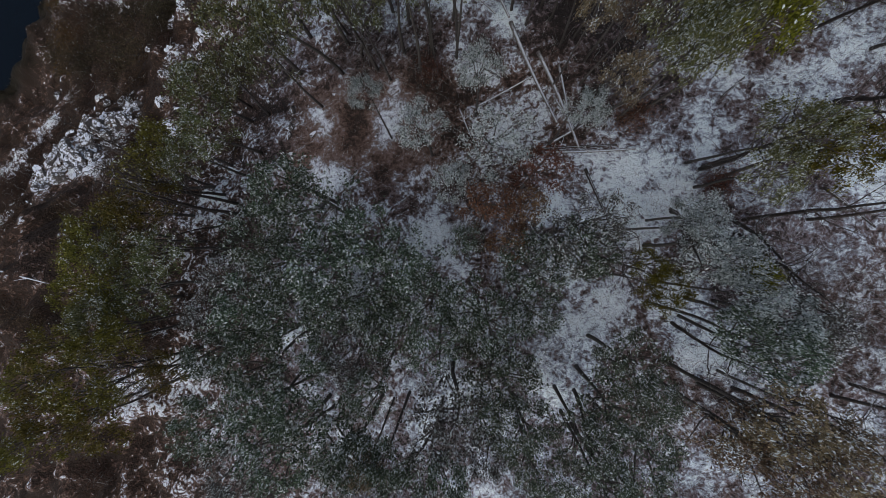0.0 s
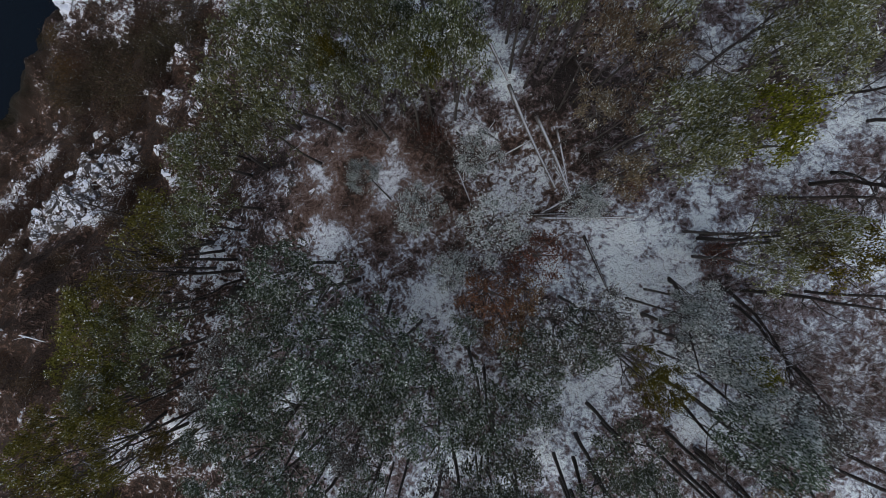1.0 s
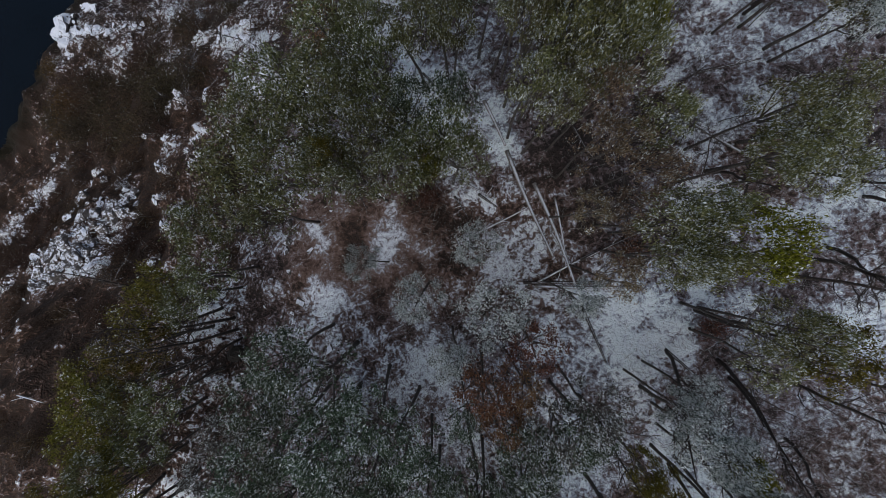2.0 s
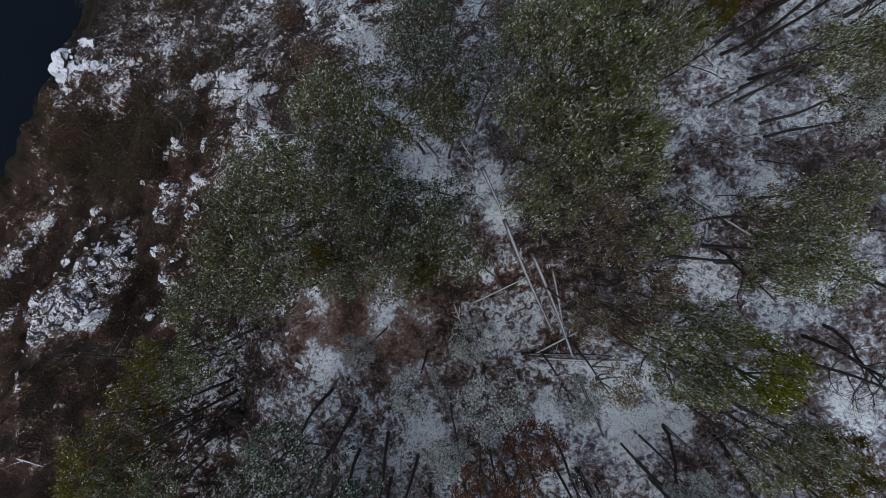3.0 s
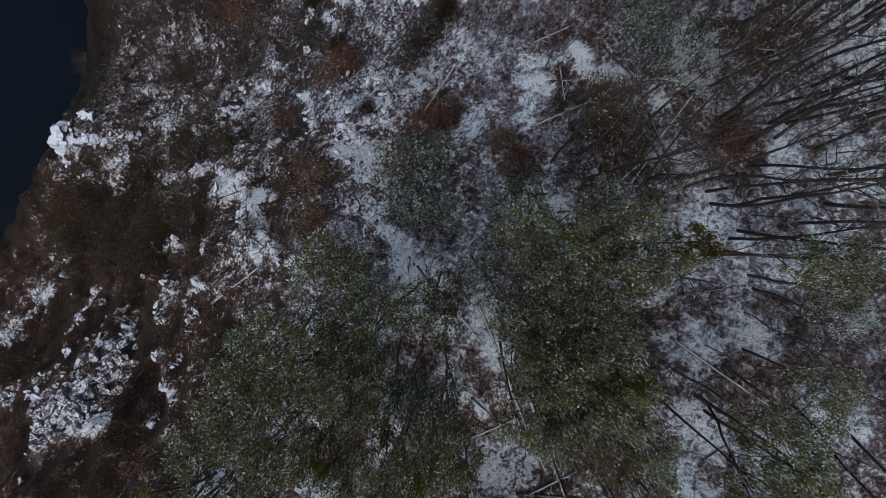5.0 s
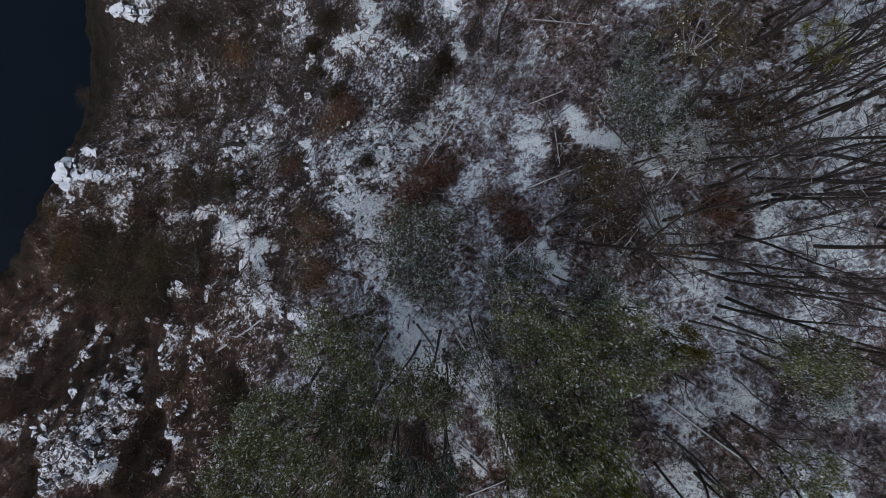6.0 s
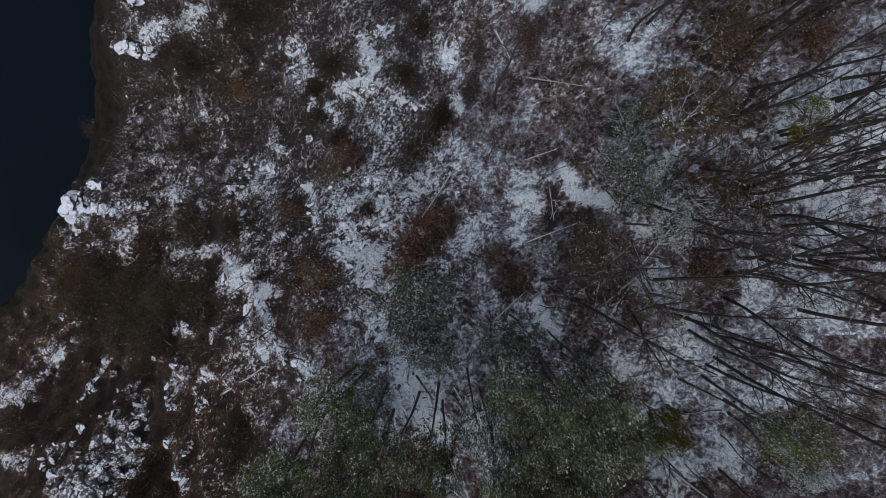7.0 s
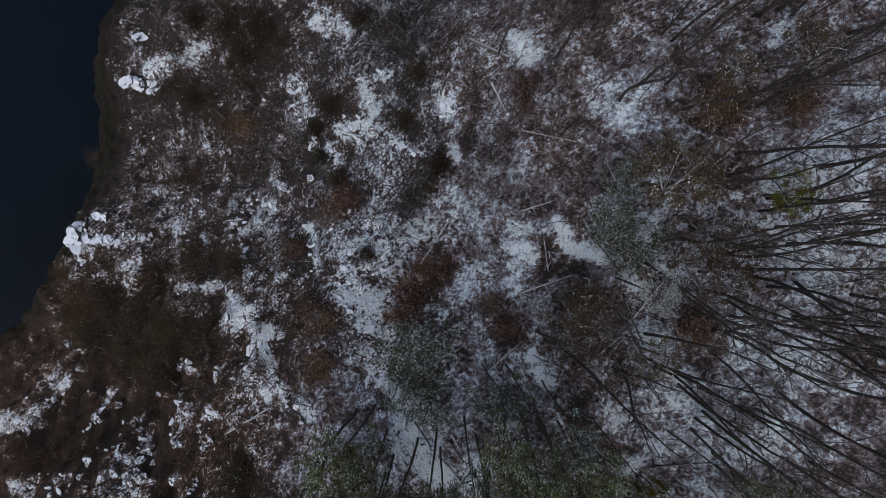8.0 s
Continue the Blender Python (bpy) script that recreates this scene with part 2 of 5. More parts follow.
SNOW_MIDDLE = [
    (-15.9, 40.4, -13.6, 36.2, 0.8, 0.9), (-11, 37.3, -9.6, 35.5, 0.9, 0.8), (-8, 39, -5.4, 37.6, 1, 0.95), (-7.8, 36.6, -5.4, 35.9, 1.1, 1), (-10.5, 33.7, -5.2, 33.1, 1.2, 0.9),
    (-7.8, 41.5, -5.5, 40.3, 0.6, 0.9), (-4.9, 39.2, -2.8, 38.7, 0.3, 1), (-3.7, 40.5, -2.6, 39.2, 0.5, 0.8), (-4.2, 35.8, -2.5, 35.5, 0.6, 0.8), (-10.9, 35.5, -8.2, 34.3, 0.9, 0.9),
    (-7.9, 31, -5.1, 30.5, 1.1, 0.85), (-6.5, 27, -4.9, 25.6, 1, 0.95), (-4.4, 25.1, -2.3, 24.2, 0.7, 0.9), (-3.3, 23.3, -1.8, 21.1, 1.2, 1.05), (-4.1, 21.8, -4.3, 19.5, 0.5, 0.9),
]
SNOW_FLECKS = [
    (-29.1, 41, -28.5, 41.8, 0.7, 0.85), (-27.5, 44.3, -26.6, 43.8, 0.6, 0.8), (-24, 43.7, -22.1, 43.8, 0.6, 0.85), (-23.4, 47.5, -19.7, 45.6, 0.4, 0.9), (-33.4, 39.1, -34.3, 39.9, 0.6, 0.7),
    (-26.4, 38.5, -23.5, 35.4, 0.6, 0.7), (-18.6, 34.9, -17.6, 35.5, 0.5, 0.8), (-20, 60, -17.5, 55.4, 1.6, 0.8), (-48.7, 39.8, -45.4, 40.4, 1, 0.6), (-37.1, 32.9, -28, 33.2, 0.9, 0.7),
]
SNOW_LEDGES_A = [
    (-27.2, 19.4, -24.4, 20.3, 0.5, 0.45), (-26.4, 18.1, -25.9, 16.4, 0.5, 0.45), (-31.8, 21.2, -29.8, 18.6, 0.6, 0.6), (-30.3, 25.1, -29.3, 24, 0.6, 0.5), (-25.8, 24.2, -24.6, 25.3, 0.5, 0.7),
    (-29.3, 16.5, -33.1, 18.4, 0.5, 0.7), (-46.6, 18.6, -48.6, 15.4, 0.7, 0.9), (-49.4, 14.7, -51.1, 12.3, 0.6, 0.9),
]
SNOW_LEDGES_B = [
    (-39.3, 16.5, -36.7, 14.9, 0.9, 0.95), (-40, 14.1, -40.3, 13.3, 0.4, 0.9), (-40.6, 10.6, -32.6, 10.7, 1, 0.5), (-59.4, 17.8, -61.9, 15, 1.1, 0.8), (-66.6, 12.1, -61.7, 14.2, 0.9, 0.8),
    (-69.2, 9.2, -63.7, 10.7, 0.9, 0.7), (-47, 8.7, -65.8, 2.7, 1, 0.55), (-45, 7.8, -46.2, 7.2, 0.7, 0.8), (-39.9, 7.6, -35, 8.2, 1.3, 0.5),
]
SNOW_LEDGES = SNOW_LEDGES_A + SNOW_LEDGES_B
SNOW_LOWER = [
    (-29.7, 13.6, -29.3, 14, 0.5, 0.8), (-27.3, 12.6, -27.4, 13.5, 0.3, 0.8), (-28.1, 11.1, -26.5, 9.8, 0.5, 0.8), (-28.8, 7.7, -28.6, 7, 0.4, 0.9), (-21.2, 15, -21.6, 13.5, 0.4, 0.7),
    (-37.3, 6.6, -34.1, 7, 0.9, 1), (-2.8, 20.1, -4.3, 18.1, 0.4, 0.6), (-7.5, 21.6, -4.9, 23.6, 0.5, 0.5),
]
SNOW_EAST_A = [
    (12.4, 38.6, 14, 37.4, 0.8, 1), (15.6, 36, 16.3, 35.2, 0.8, 0.9), (7.6, 38.2, 8.6, 37.4, 0.8, 0.85),     (6.9, 40, 9.2, 40, 1, 0.95), (10.5, 41.1, 10.9, 39.6, 0.6, 1), (10.8, 38.6, 12.9, 38, 0.6, 1.15), (6.7, 36.4, 6.6, 34.4, 1, 0.75), (7.7, 37.3, 6.1, 39, 0.7, 0.8),
    (16.9, 39, 18, 40.7, 0.6, 0.9), (17.4, 43.5, 18.1, 44.2, 0.6, 0.7), (8.1, 29.1, 9.1, 27.4, 0.9, 0.8), (5.1, 26.6, 4.4, 27.2, 0.4, 0.7), (1.9, 19.9, 2.4, 18.7, 0.6, 0.7),
    (3.2, 17.4, 4.1, 15.3, 0.6, 0.8), (1.8, 12.9, 2.7, 11.8, 0.6, 0.85),
]
SNOW_EAST_B = [
    (16.6, 17, 18.2, 17.6, 0.7, 0.85), (15.8, 15.8, 16.1, 15, 0.5, 0.9), (20.8, 18.2, 22.2, 16.7, 0.7, 0.8), (20.3, 23.9, 21.4, 24.8, 0.6, 0.7), (22.7, 29.7, 23.4, 28.1, 0.7, 0.65),
    (27.2, 29, 30.4, 27.4, 0.6, 0.65), (28.2, 37.7, 30.3, 38.8, 0.6, 0.6), (16.8, 22.1, 14.8, 20.2, 0.5, 0.6), (15.8, 24.5, 16.8, 22.9, 0.6, 0.6), (23.4, 42.2, 23, 41, 0.6, 0.7),
    (25.5, 34.6, 29.2, 34.9, 0.4, 0.6), (27.4, 17.1, 30.1, 17.7, 0.6, 0.7),
]
SNOW_EAST = SNOW_EAST_A + SNOW_EAST_B
DARK_WEST = [
    (-17, 54.5, -16.8, 49.3, 0.8, 1), (-15.4, 57.4, -10.8, 54.1, 1.4, 1), (-1.4, 47.9, 0.3, 46.7, 0.8, 1), (-2.6, 45.7, -3.5, 42.8, 0.9, 1), (-5.1, 56.3, -2.6, 54.2, 0.8, 1),
    (-5.8, 53.3, -2.6, 50.6, 0.9, 1), (-13.5, 30.4, -10.8, 31, 1.1, 1), (-13.4, 26.2, -11.6, 26.3, 0.9, 1), (-36.9, 36.8, -25.3, 35.5, 1.3, 1), (-42.5, 62.1, -35.8, 60.5, 1.2, 1),
    (-47.6, 29, -25.4, 27.8, 1.4, 1), (-62.1, 24.1, -47.2, 24.3, 2, 1), (-39.8, 22.7, -36, 20, 1.4, 1), (-44.2, 16.3, -39, 18.1, 0.6, 1),
]
DARK_EAST = [
    (-47.8, 10.4, -41.2, 14.5, 0.6, 1), (-32.7, 13.2, -29.5, 10.6, 0.6, 1), (-21.3, 17, -20.5, 20.4, 0.9, 1), (-0.6, 34.6, 0.7, 36.2, 0.9, 1), (-1.9, 33.6, -0.3, 33.5, 0.6, 1),
    (9.4, 36, 12.2, 36.6, 0.7, 1), (10.1, 33.3, 12.7, 34, 0.7, 1), (-9.7, 36.9, -8.5, 37.8, 0.5, 1), (-52.9, 37.7, -50.4, 41.6, 0.6, 1), (-13.6, 46.4, -8.9, 43.6, 1, 1),
    (-40.8, 51.6, -37.9, 48.1, 1, 1), (-13.2, 56.2, -10.9, 57.6, 0.9, 1), (3.6, 52.4, 3, 48.1, 0.7, 1), (-37.2, 21.1, -43.2, 15.5, 0.6, 1),
]
SNOW_FAR = [
    (-16.3, 67.6, -11.2, 64.7, 1.2, 0.9), (7.9, 58.2, 8.8, 56.2, 1.1, 0.85), (-92.7, 5.5, -66.1, 10.9, 1.6, 0.85), (-44.4, 64.5, -33.7, 66.1, 1.3, 0.9), (-68.5, 2.2, -59.4, 3.7, 1.2, 0.85),
]
SNOW_BANDS = SNOW_RIDGE + SNOW_UPPER + SNOW_MIDDLE + SNOW_FLECKS + SNOW_LEDGES + SNOW_LOWER + SNOW_EAST + SNOW_FAR
DARK_BANDS = DARK_WEST + DARK_EAST + [(-8.1, 66.1, -3.7, 60.3, 1.4, 1), (-85.4, 13.6, -76.5, 17.3, 1.9, 1), (-32.7, 18.2, -31.4, 11.5, 0.8, 1), (-40.7, 17.7, -47.8, 8.2, 0.9, 1)]
PATCHY = [
    (-9.3, 39.0, 3.6), (-22.8, 41.1, 3.6), (-6.0, 47.5, 2.4), (3.6, 33.5, 2.0),
    (8.8, -8.7, 1.9), (-12.1, -7.2, 1.7), (-19.7, 3.5, 2.8), (18.2, 4.5, 2.3), (-40.2, 7.9, 3.5), (-12.1, 8.5, 3.2), (4.1, 8.7, 2.5),
    (6.5, 9.8, 2.1), (-5.3, 10.3, 2.7), (0.3, 13.7, 1.8), (-39.7, 14.4, 3.4), (-64.4, 16, 3.6), (-29.2, 19.5, 1.5), (-59.5, 22.6, 3.4),
    (18.8, 24.3, 3.1), (26.4, 25, 3), (27.5, 46.1, 2.6), (15.6, 50.6, 2.9),
]
BARE_SOUTH = [
    (-3.0, -14.8), (8.8, -13.4), (-1.2, -12.7), (7.7, -12.5), (16.1, -11.4), (7.9, -10.3), (20.9, -10.1),
    (23.7, -10.0), (-21.0, -9.7), (17.8, -9.7), (24.8, -9.2), (15.6, -9.2), (-20.1, -8.6), (14.2, -5.6),
    (21.3, -3.5), (8.5, -1.3), (22.2, 1.2), (-17.7, 1.3), (14.3, 1.8),
    (-18.1, 2.0), (-18.5, 2.9), (-19.7, 3.7), (-21.0, 4.4), (16.1, 4.6), (20.8, 7.2), (22.9, 8.1),
    (24.2, 8.8), (-18.4, 11.7), (26.3, 12.1), (23.2, 13.7), (17.7, 13.9), (-6.8, 13.9), (-7.8, 14.8),
    (-9.1, 16.9), (27.3, 22.3), (25.7, 22.4), (10.8, 24.1), (19.9, 24.9), (20.4, 27.2), (18.9, 27.4),
    (18.7, 28.3), (14.2, 28.4),
]
BARE_NORTH = [
    (17.4, 28.6), (14.9, 28.9), (10.6, 29.5), (25.2, 31.0), (8.3, 31.0), (13.1, 31.4), (10.2, 31.6),
    (21.6, 31.8), (22.6, 32.9), (23.7, 32.9), (26.6, 33.0), (19.8, 33.6), (25.9, 33.9), (22.4, 34.2),
    (21.2, 34.8), (25.1, 35.2), (22.7, 38.2), (26.3, 38.5), (19.4, 39.1), (20.2, 40.0), (24.7, 41.0),
    (26.0, 41.5), (25.1, 42.0), (27.2, 42.3), (18.5, 43.3), (28.2, 44.0), (23.2, 45.5), (5.0, 46.9),
    (24.5, 49.0), (23.4, 49.2), (15.5, 50.7), (18.7, 51.5), (16.8, 51.8), (29.3, 52.5), (30.0, 53.7),
    (13.9, 54.9), (21.5, 55.2), (26.7, 55.5), (10.9, 55.7), (18.6, 55.8), (24.4, 56.0), (5.8, 57.0),
    (13.9, 58.7),
]
BARE = BARE_SOUTH + BARE_NORTH
BARE_EAST = [(18.0, 0.3), (18.6, 1.2), (17.4, 1.4)] + [(20.5 + 3.1 * (k % 5) + 1.3 * math.sin(k * 2.7), 25.5 + 1.15 * k + 0.8 * math.sin(k * 5.1)) for k in range(28)]
BARE_NEAR = [(x, y, 1.0) for x, y in BARE]
# fallen logs: from, to, radius, 1 where the bark is pale
LOGS_A = [
    (3.9, 16, 7, 8.2, 0.17, 1), (5.8, 13.5, 8.4, 6.3, 0.16, 1), (1.3, 9.7, 5.5, 11.8, 0.1, 1), (0.1, 9.7, 1, 7.4, 0.08, 1), (5.8, 6.3, 9.8, 8.5, 0.1, 1),
    (4.9, 6.3, 10.9, 6.4, 0.12, 0), (2.3, 20, 3.8, 16.4, 0.15, 1), (-0.4, 20.3, 2.7, 16.9, 0.09, 1), (0.6, 21.6, 1.8, 19.9, 0.13, 0), (6.9, 10, 8, 8, 0.08, 1),
    (8.8, 4.8, 10.3, 1, 0.12, 0), (5.7, 6.1, 12.1, 6.1, 0.12, 1), (8.6, 17.8, 9.6, 15.5, 0.13, 0), (7.2, 12.4, 7.9, 7.7, 0.1, 1), (8.8, 7.9, 14.5, 10.6, 0.1, 0),
    (11.4, 11.2, 14.5, 12.5, 0.12, 0),
]
LOGS_B = [
    (0.4, 13.9, 2.7, 12.6, 0.09, 1), (-0, 12.7, 1, 11.1, 0.09, 0), (16.6, 20.9, 20.8, 21.6, 0.1, 0), (17.6, 9.4, 19, 10.7, 0.08, 0), (23.2, 3.2, 26, 0.7, 0.11, 0),
    (14.1, 2, 16.4, -0.1, 0.11, 0), (-2.5, 22.8, -1, 20.9, 0.1, 0), (0.7, 22.2, 1.6, 20.8, 0.12, 1), (0.2, 19.8, 2.8, 16.8, 0.09, 1), (-23.3, 18.8, -17.5, 22.5, 0.14, 1),
    (-23, 19.2, -18.4, 21.7, 0.09, 1), (-15.6, 23, -12.9, 21.1, 0.13, 0), (-7.2, 30, -4.7, 28.5, 0.1, 0), (-2.1, 36.7, 1.1, 41.4, 0.11, 1), (5, 54.5, 6.4, 51.2, 0.13, 1),
    (7.3, 41.6, 10.1, 42.4, 0.08, 1),
]
LOGS_C = [
    (9.4, 39.1, 9.6, 36.1, 0.07, 1), (6.9, 34.1, 11.6, 35.9, 0.09, 1), (15.8, 32.2, 18.2, 35.5, 0.1, 1), (13.3, 28.4, 15.2, 30.9, 0.08, 1), (15.9, 17.9, 21.9, 13.5, 0.13, 1),
    (16.8, 28.7, 14.6, 33.8, 0.13, 0), (21.5, 38.8, 22.2, 42.7, 0.06, 1), (12.5, 40.3, 14.8, 36.9, 0.1, 0), (3.9, 27.3, 7, 30.1, 0.07, 1), (19, 40.9, 25.1, 39.2, 0.09, 0),
    (8.6, 38, 10.8, 37.9, 0.07, 0), (11.6, 34, 13.6, 36.5, 0.08, 0), (2.8, 59.9, 6.8, 56.5, 0.21, 1), (3.6, 57.2, 6.6, 51.3, 0.1, 0), (7.4, 49.4, 12.2, 47.6, 0.08, 1),
    (-37.8, -2.6, -33.1, -3.6, 0.1, 1),
]
LOGS_D = [
    (-16.3, 24.3, -12, 23.8, 0.08, 0), (1.8, 12.8, 3.1, 11.8, 0.11, 0), (14.1, 31.8, 16.3, 28.7, 0.11, 0), (15.3, 34.4, 16.6, 30.3, 0.13, 0), (13.1, 29.3, 16, 31.9, 0.08, 1),
]
LOGS = LOGS_A + LOGS_B + LOGS_C + LOGS_D
ROCKS_SOUTH = [
    (-42.9, 0.2, 0.4), (-42.4, 1.5, 0.5), (-47.1, 1.5, 0.4), (-44.4, 5.1, 0.7), (-43.6, 5.7, 0.6), (-38.8, 5.9, 0.7), (-36.9, 6.6, 0.8),
    (-44.2, 6.6, 0.7), (-36.0, 7.4, 0.6), (-42.9, 7.5, 0.8), (-40.5, 7.7, 0.7), (-28.4, 7.7, 0.5), (-36.0, 8.1, 0.6), (-41.0, 8.9, 0.7),
    (-44.6, 10.7, 0.7), (-28.5, 11.1, 0.4), (-36.1, 11.3, 0.6), (-49.9, 11.5, 0.6), (-39.8, 11.8, 1.1), (-44.7, 11.9, 1.1), (-29.8, 12.1, 0.4),
    (-35.3, 12.5, 0.5), (-59.9, 13.5, 0.7), (-37.2, 13.6, 0.6), (-48.2, 14.3, 0.4), (-37.8, 15.0, 0.5), (-47.2, 15.2, 0.8), (-29.9, 15.5, 0.4),
    (-38.6, 15.6, 0.5),
]
ROCKS_MIDDLE = [
    (-64.3, 15.9, 1.0), (-39.9, 16.0, 0.5), (-32.9, 16.0, 0.4), (-45.4, 16.1, 0.4), (-43.8, 16.3, 0.4), (-25.9, 17.0, 0.5), (-44.4, 17.1, 0.6),
    (-64.4, 17.4, 0.6), (-25.3, 17.8, 0.5), (-45.0, 17.9, 0.4), (-33.1, 18.3, 0.4), (-27.0, 18.3, 0.5), (-29.1, 19.0, 0.4), (-26.7, 19.8, 0.5),
    (-55.7, 20.2, 1.1), (-29.3, 20.5, 0.4), (-34.4, 21.0, 0.5), (-63.2, 22.4, 0.9), (-32.2, 24.0, 0.7), (-16.8, 24.3, 0.4), (-31.4, 24.4, 0.5),
    (-31.9, 25.0, 0.5), (-29.5, 25.1, 0.5), (-20.6, 25.6, 0.5), (-53.5, 34.1, 0.6), (-9.3, 34.8, 0.4), (-9.9, 35.4, 0.5), (-55.6, 36.1, 0.7),
    (-51.0, 36.7, 0.6),
]
ROCKS_NORTH = [
    (-14.1, 37.3, 0.6), (-12.4, 39.0, 0.4), (-50.4, 39.2, 1.0), (-5.2, 40.1, 0.4), (2.2, 41.2, 0.5), (-29.4, 41.8, 0.7), (-7.4, 41.8, 0.5),
    (-26.3, 43.1, 0.7), (-22.7, 43.3, 0.7), (-0.6, 43.9, 0.4), (2.9, 44.0, 0.4), (-29.2, 44.4, 0.6), (-4.2, 45.1, 0.4), (-21.0, 46.4, 0.6),
    (-16.2, 46.6, 0.8), (-12.2, 48.8, 0.5), (-9.1, 51.1, 0.8), (-16.1, 51.3, 0.5), (-7.7, 51.5, 0.6), (1.3, 52.5, 0.5), (0.1, 54.5, 0.5),
    (1.1, 58.7, 0.4), (-42.9, 63.7, 1.0), (-39.4, 63.9, 0.7), (-50.6, 64.8, 0.9), (-13.5, 66.3, 0.6), (-15.2, 66.3, 0.4), (-34.3, 66.3, 0.6),
    (-46.3, 70.2, 0.5),
]
ROCKS = ROCKS_SOUTH + ROCKS_MIDDLE + ROCKS_NORTH

# ---- materials ----
def material(name, rough=0.85):
    m = bpy.data.materials.new(name)
    m.use_nodes = True
    nt = m.node_tree
    bsdf = nt.nodes["Principled BSDF"]
    bsdf.inputs["Roughness"].default_value = rough
    bsdf.inputs["Specular IOR Level"].default_value = 0.25
    return m, nt, bsdf


def ramp(nt, fac, stops, mode="LINEAR"):
    n = nt.nodes.new("ShaderNodeValToRGB")
    n.color_ramp.interpolation = mode
    while len(n.color_ramp.elements) < len(stops):
        n.color_ramp.elements.new(0.5)
    for e, (at, col) in zip(n.color_ramp.elements, stops):
        e.position, e.color = at, (*col, 1)
    nt.links.new(fac, n.inputs["Fac"])
    return n.outputs["Color"]


def noise_tex(nt, scale, detail=4.0, rough=0.55, where="Object", curl=0.0):
    c = nt.nodes.new("ShaderNodeTexCoord")
    n = nt.nodes.new("ShaderNodeTexNoise")
    n.inputs["Scale"].default_value, n.inputs["Detail"].default_value, n.inputs["Roughness"].default_value = scale, detail, rough
    n.inputs["Distortion"].default_value = curl
    nt.links.new(c.outputs[where], n.inputs["Vector"])
    return n.outputs["Fac"]


def calc(nt, op, a, b=None, c=None):
    n = nt.nodes.new("ShaderNodeMath")
    n.operation = op
    for i, v in enumerate((a, b, c)):
        if v is None:
            continue
        if isinstance(v, (int, float)):
            n.inputs[i].default_value = v
        else:
            nt.links.new(v, n.inputs[i])
    return n.outputs[0]


def span(nt, v, lo, hi):
    n = nt.nodes.new("ShaderNodeMapRange")
    n.interpolation_type = "SMOOTHSTEP"
    n.inputs["From Min"].default_value, n.inputs["From Max"].default_value = lo, hi
    nt.links.new(v, n.inputs["Value"])
    return n.outputs["Result"]


def mixed(nt, fac, a, b):
    n = nt.nodes.new("ShaderNodeMix")
    n.data_type = "RGBA"
    for sock, v in ((n.inputs[0], fac), (n.inputs[6], a), (n.inputs[7], b)):
        if isinstance(v, tuple):
            sock.default_value = (*v, 1)
        elif isinstance(v, (int, float)):
            sock.default_value = v
        else:
            nt.links.new(v, sock)
    return n.outputs[2]


def bumped(nt, bsdf, height, strength, distance):
    n = nt.nodes.new("ShaderNodeBump")
    n.inputs["Strength"].default_value, n.inputs["Distance"].default_value = strength, distance
    nt.links.new(height, n.inputs["Height"])
    nt.links.new(n.outputs["Normal"], bsdf.inputs["Normal"])


def upward(nt):
    g = nt.nodes.new("ShaderNodeNewGeometry")
    s = nt.nodes.new("ShaderNodeSeparateXYZ")
    nt.links.new(g.outputs["Normal"], s.inputs["Vector"])
    return s.outputs["Z"]


SNOW = (0.72, 0.77, 0.86)


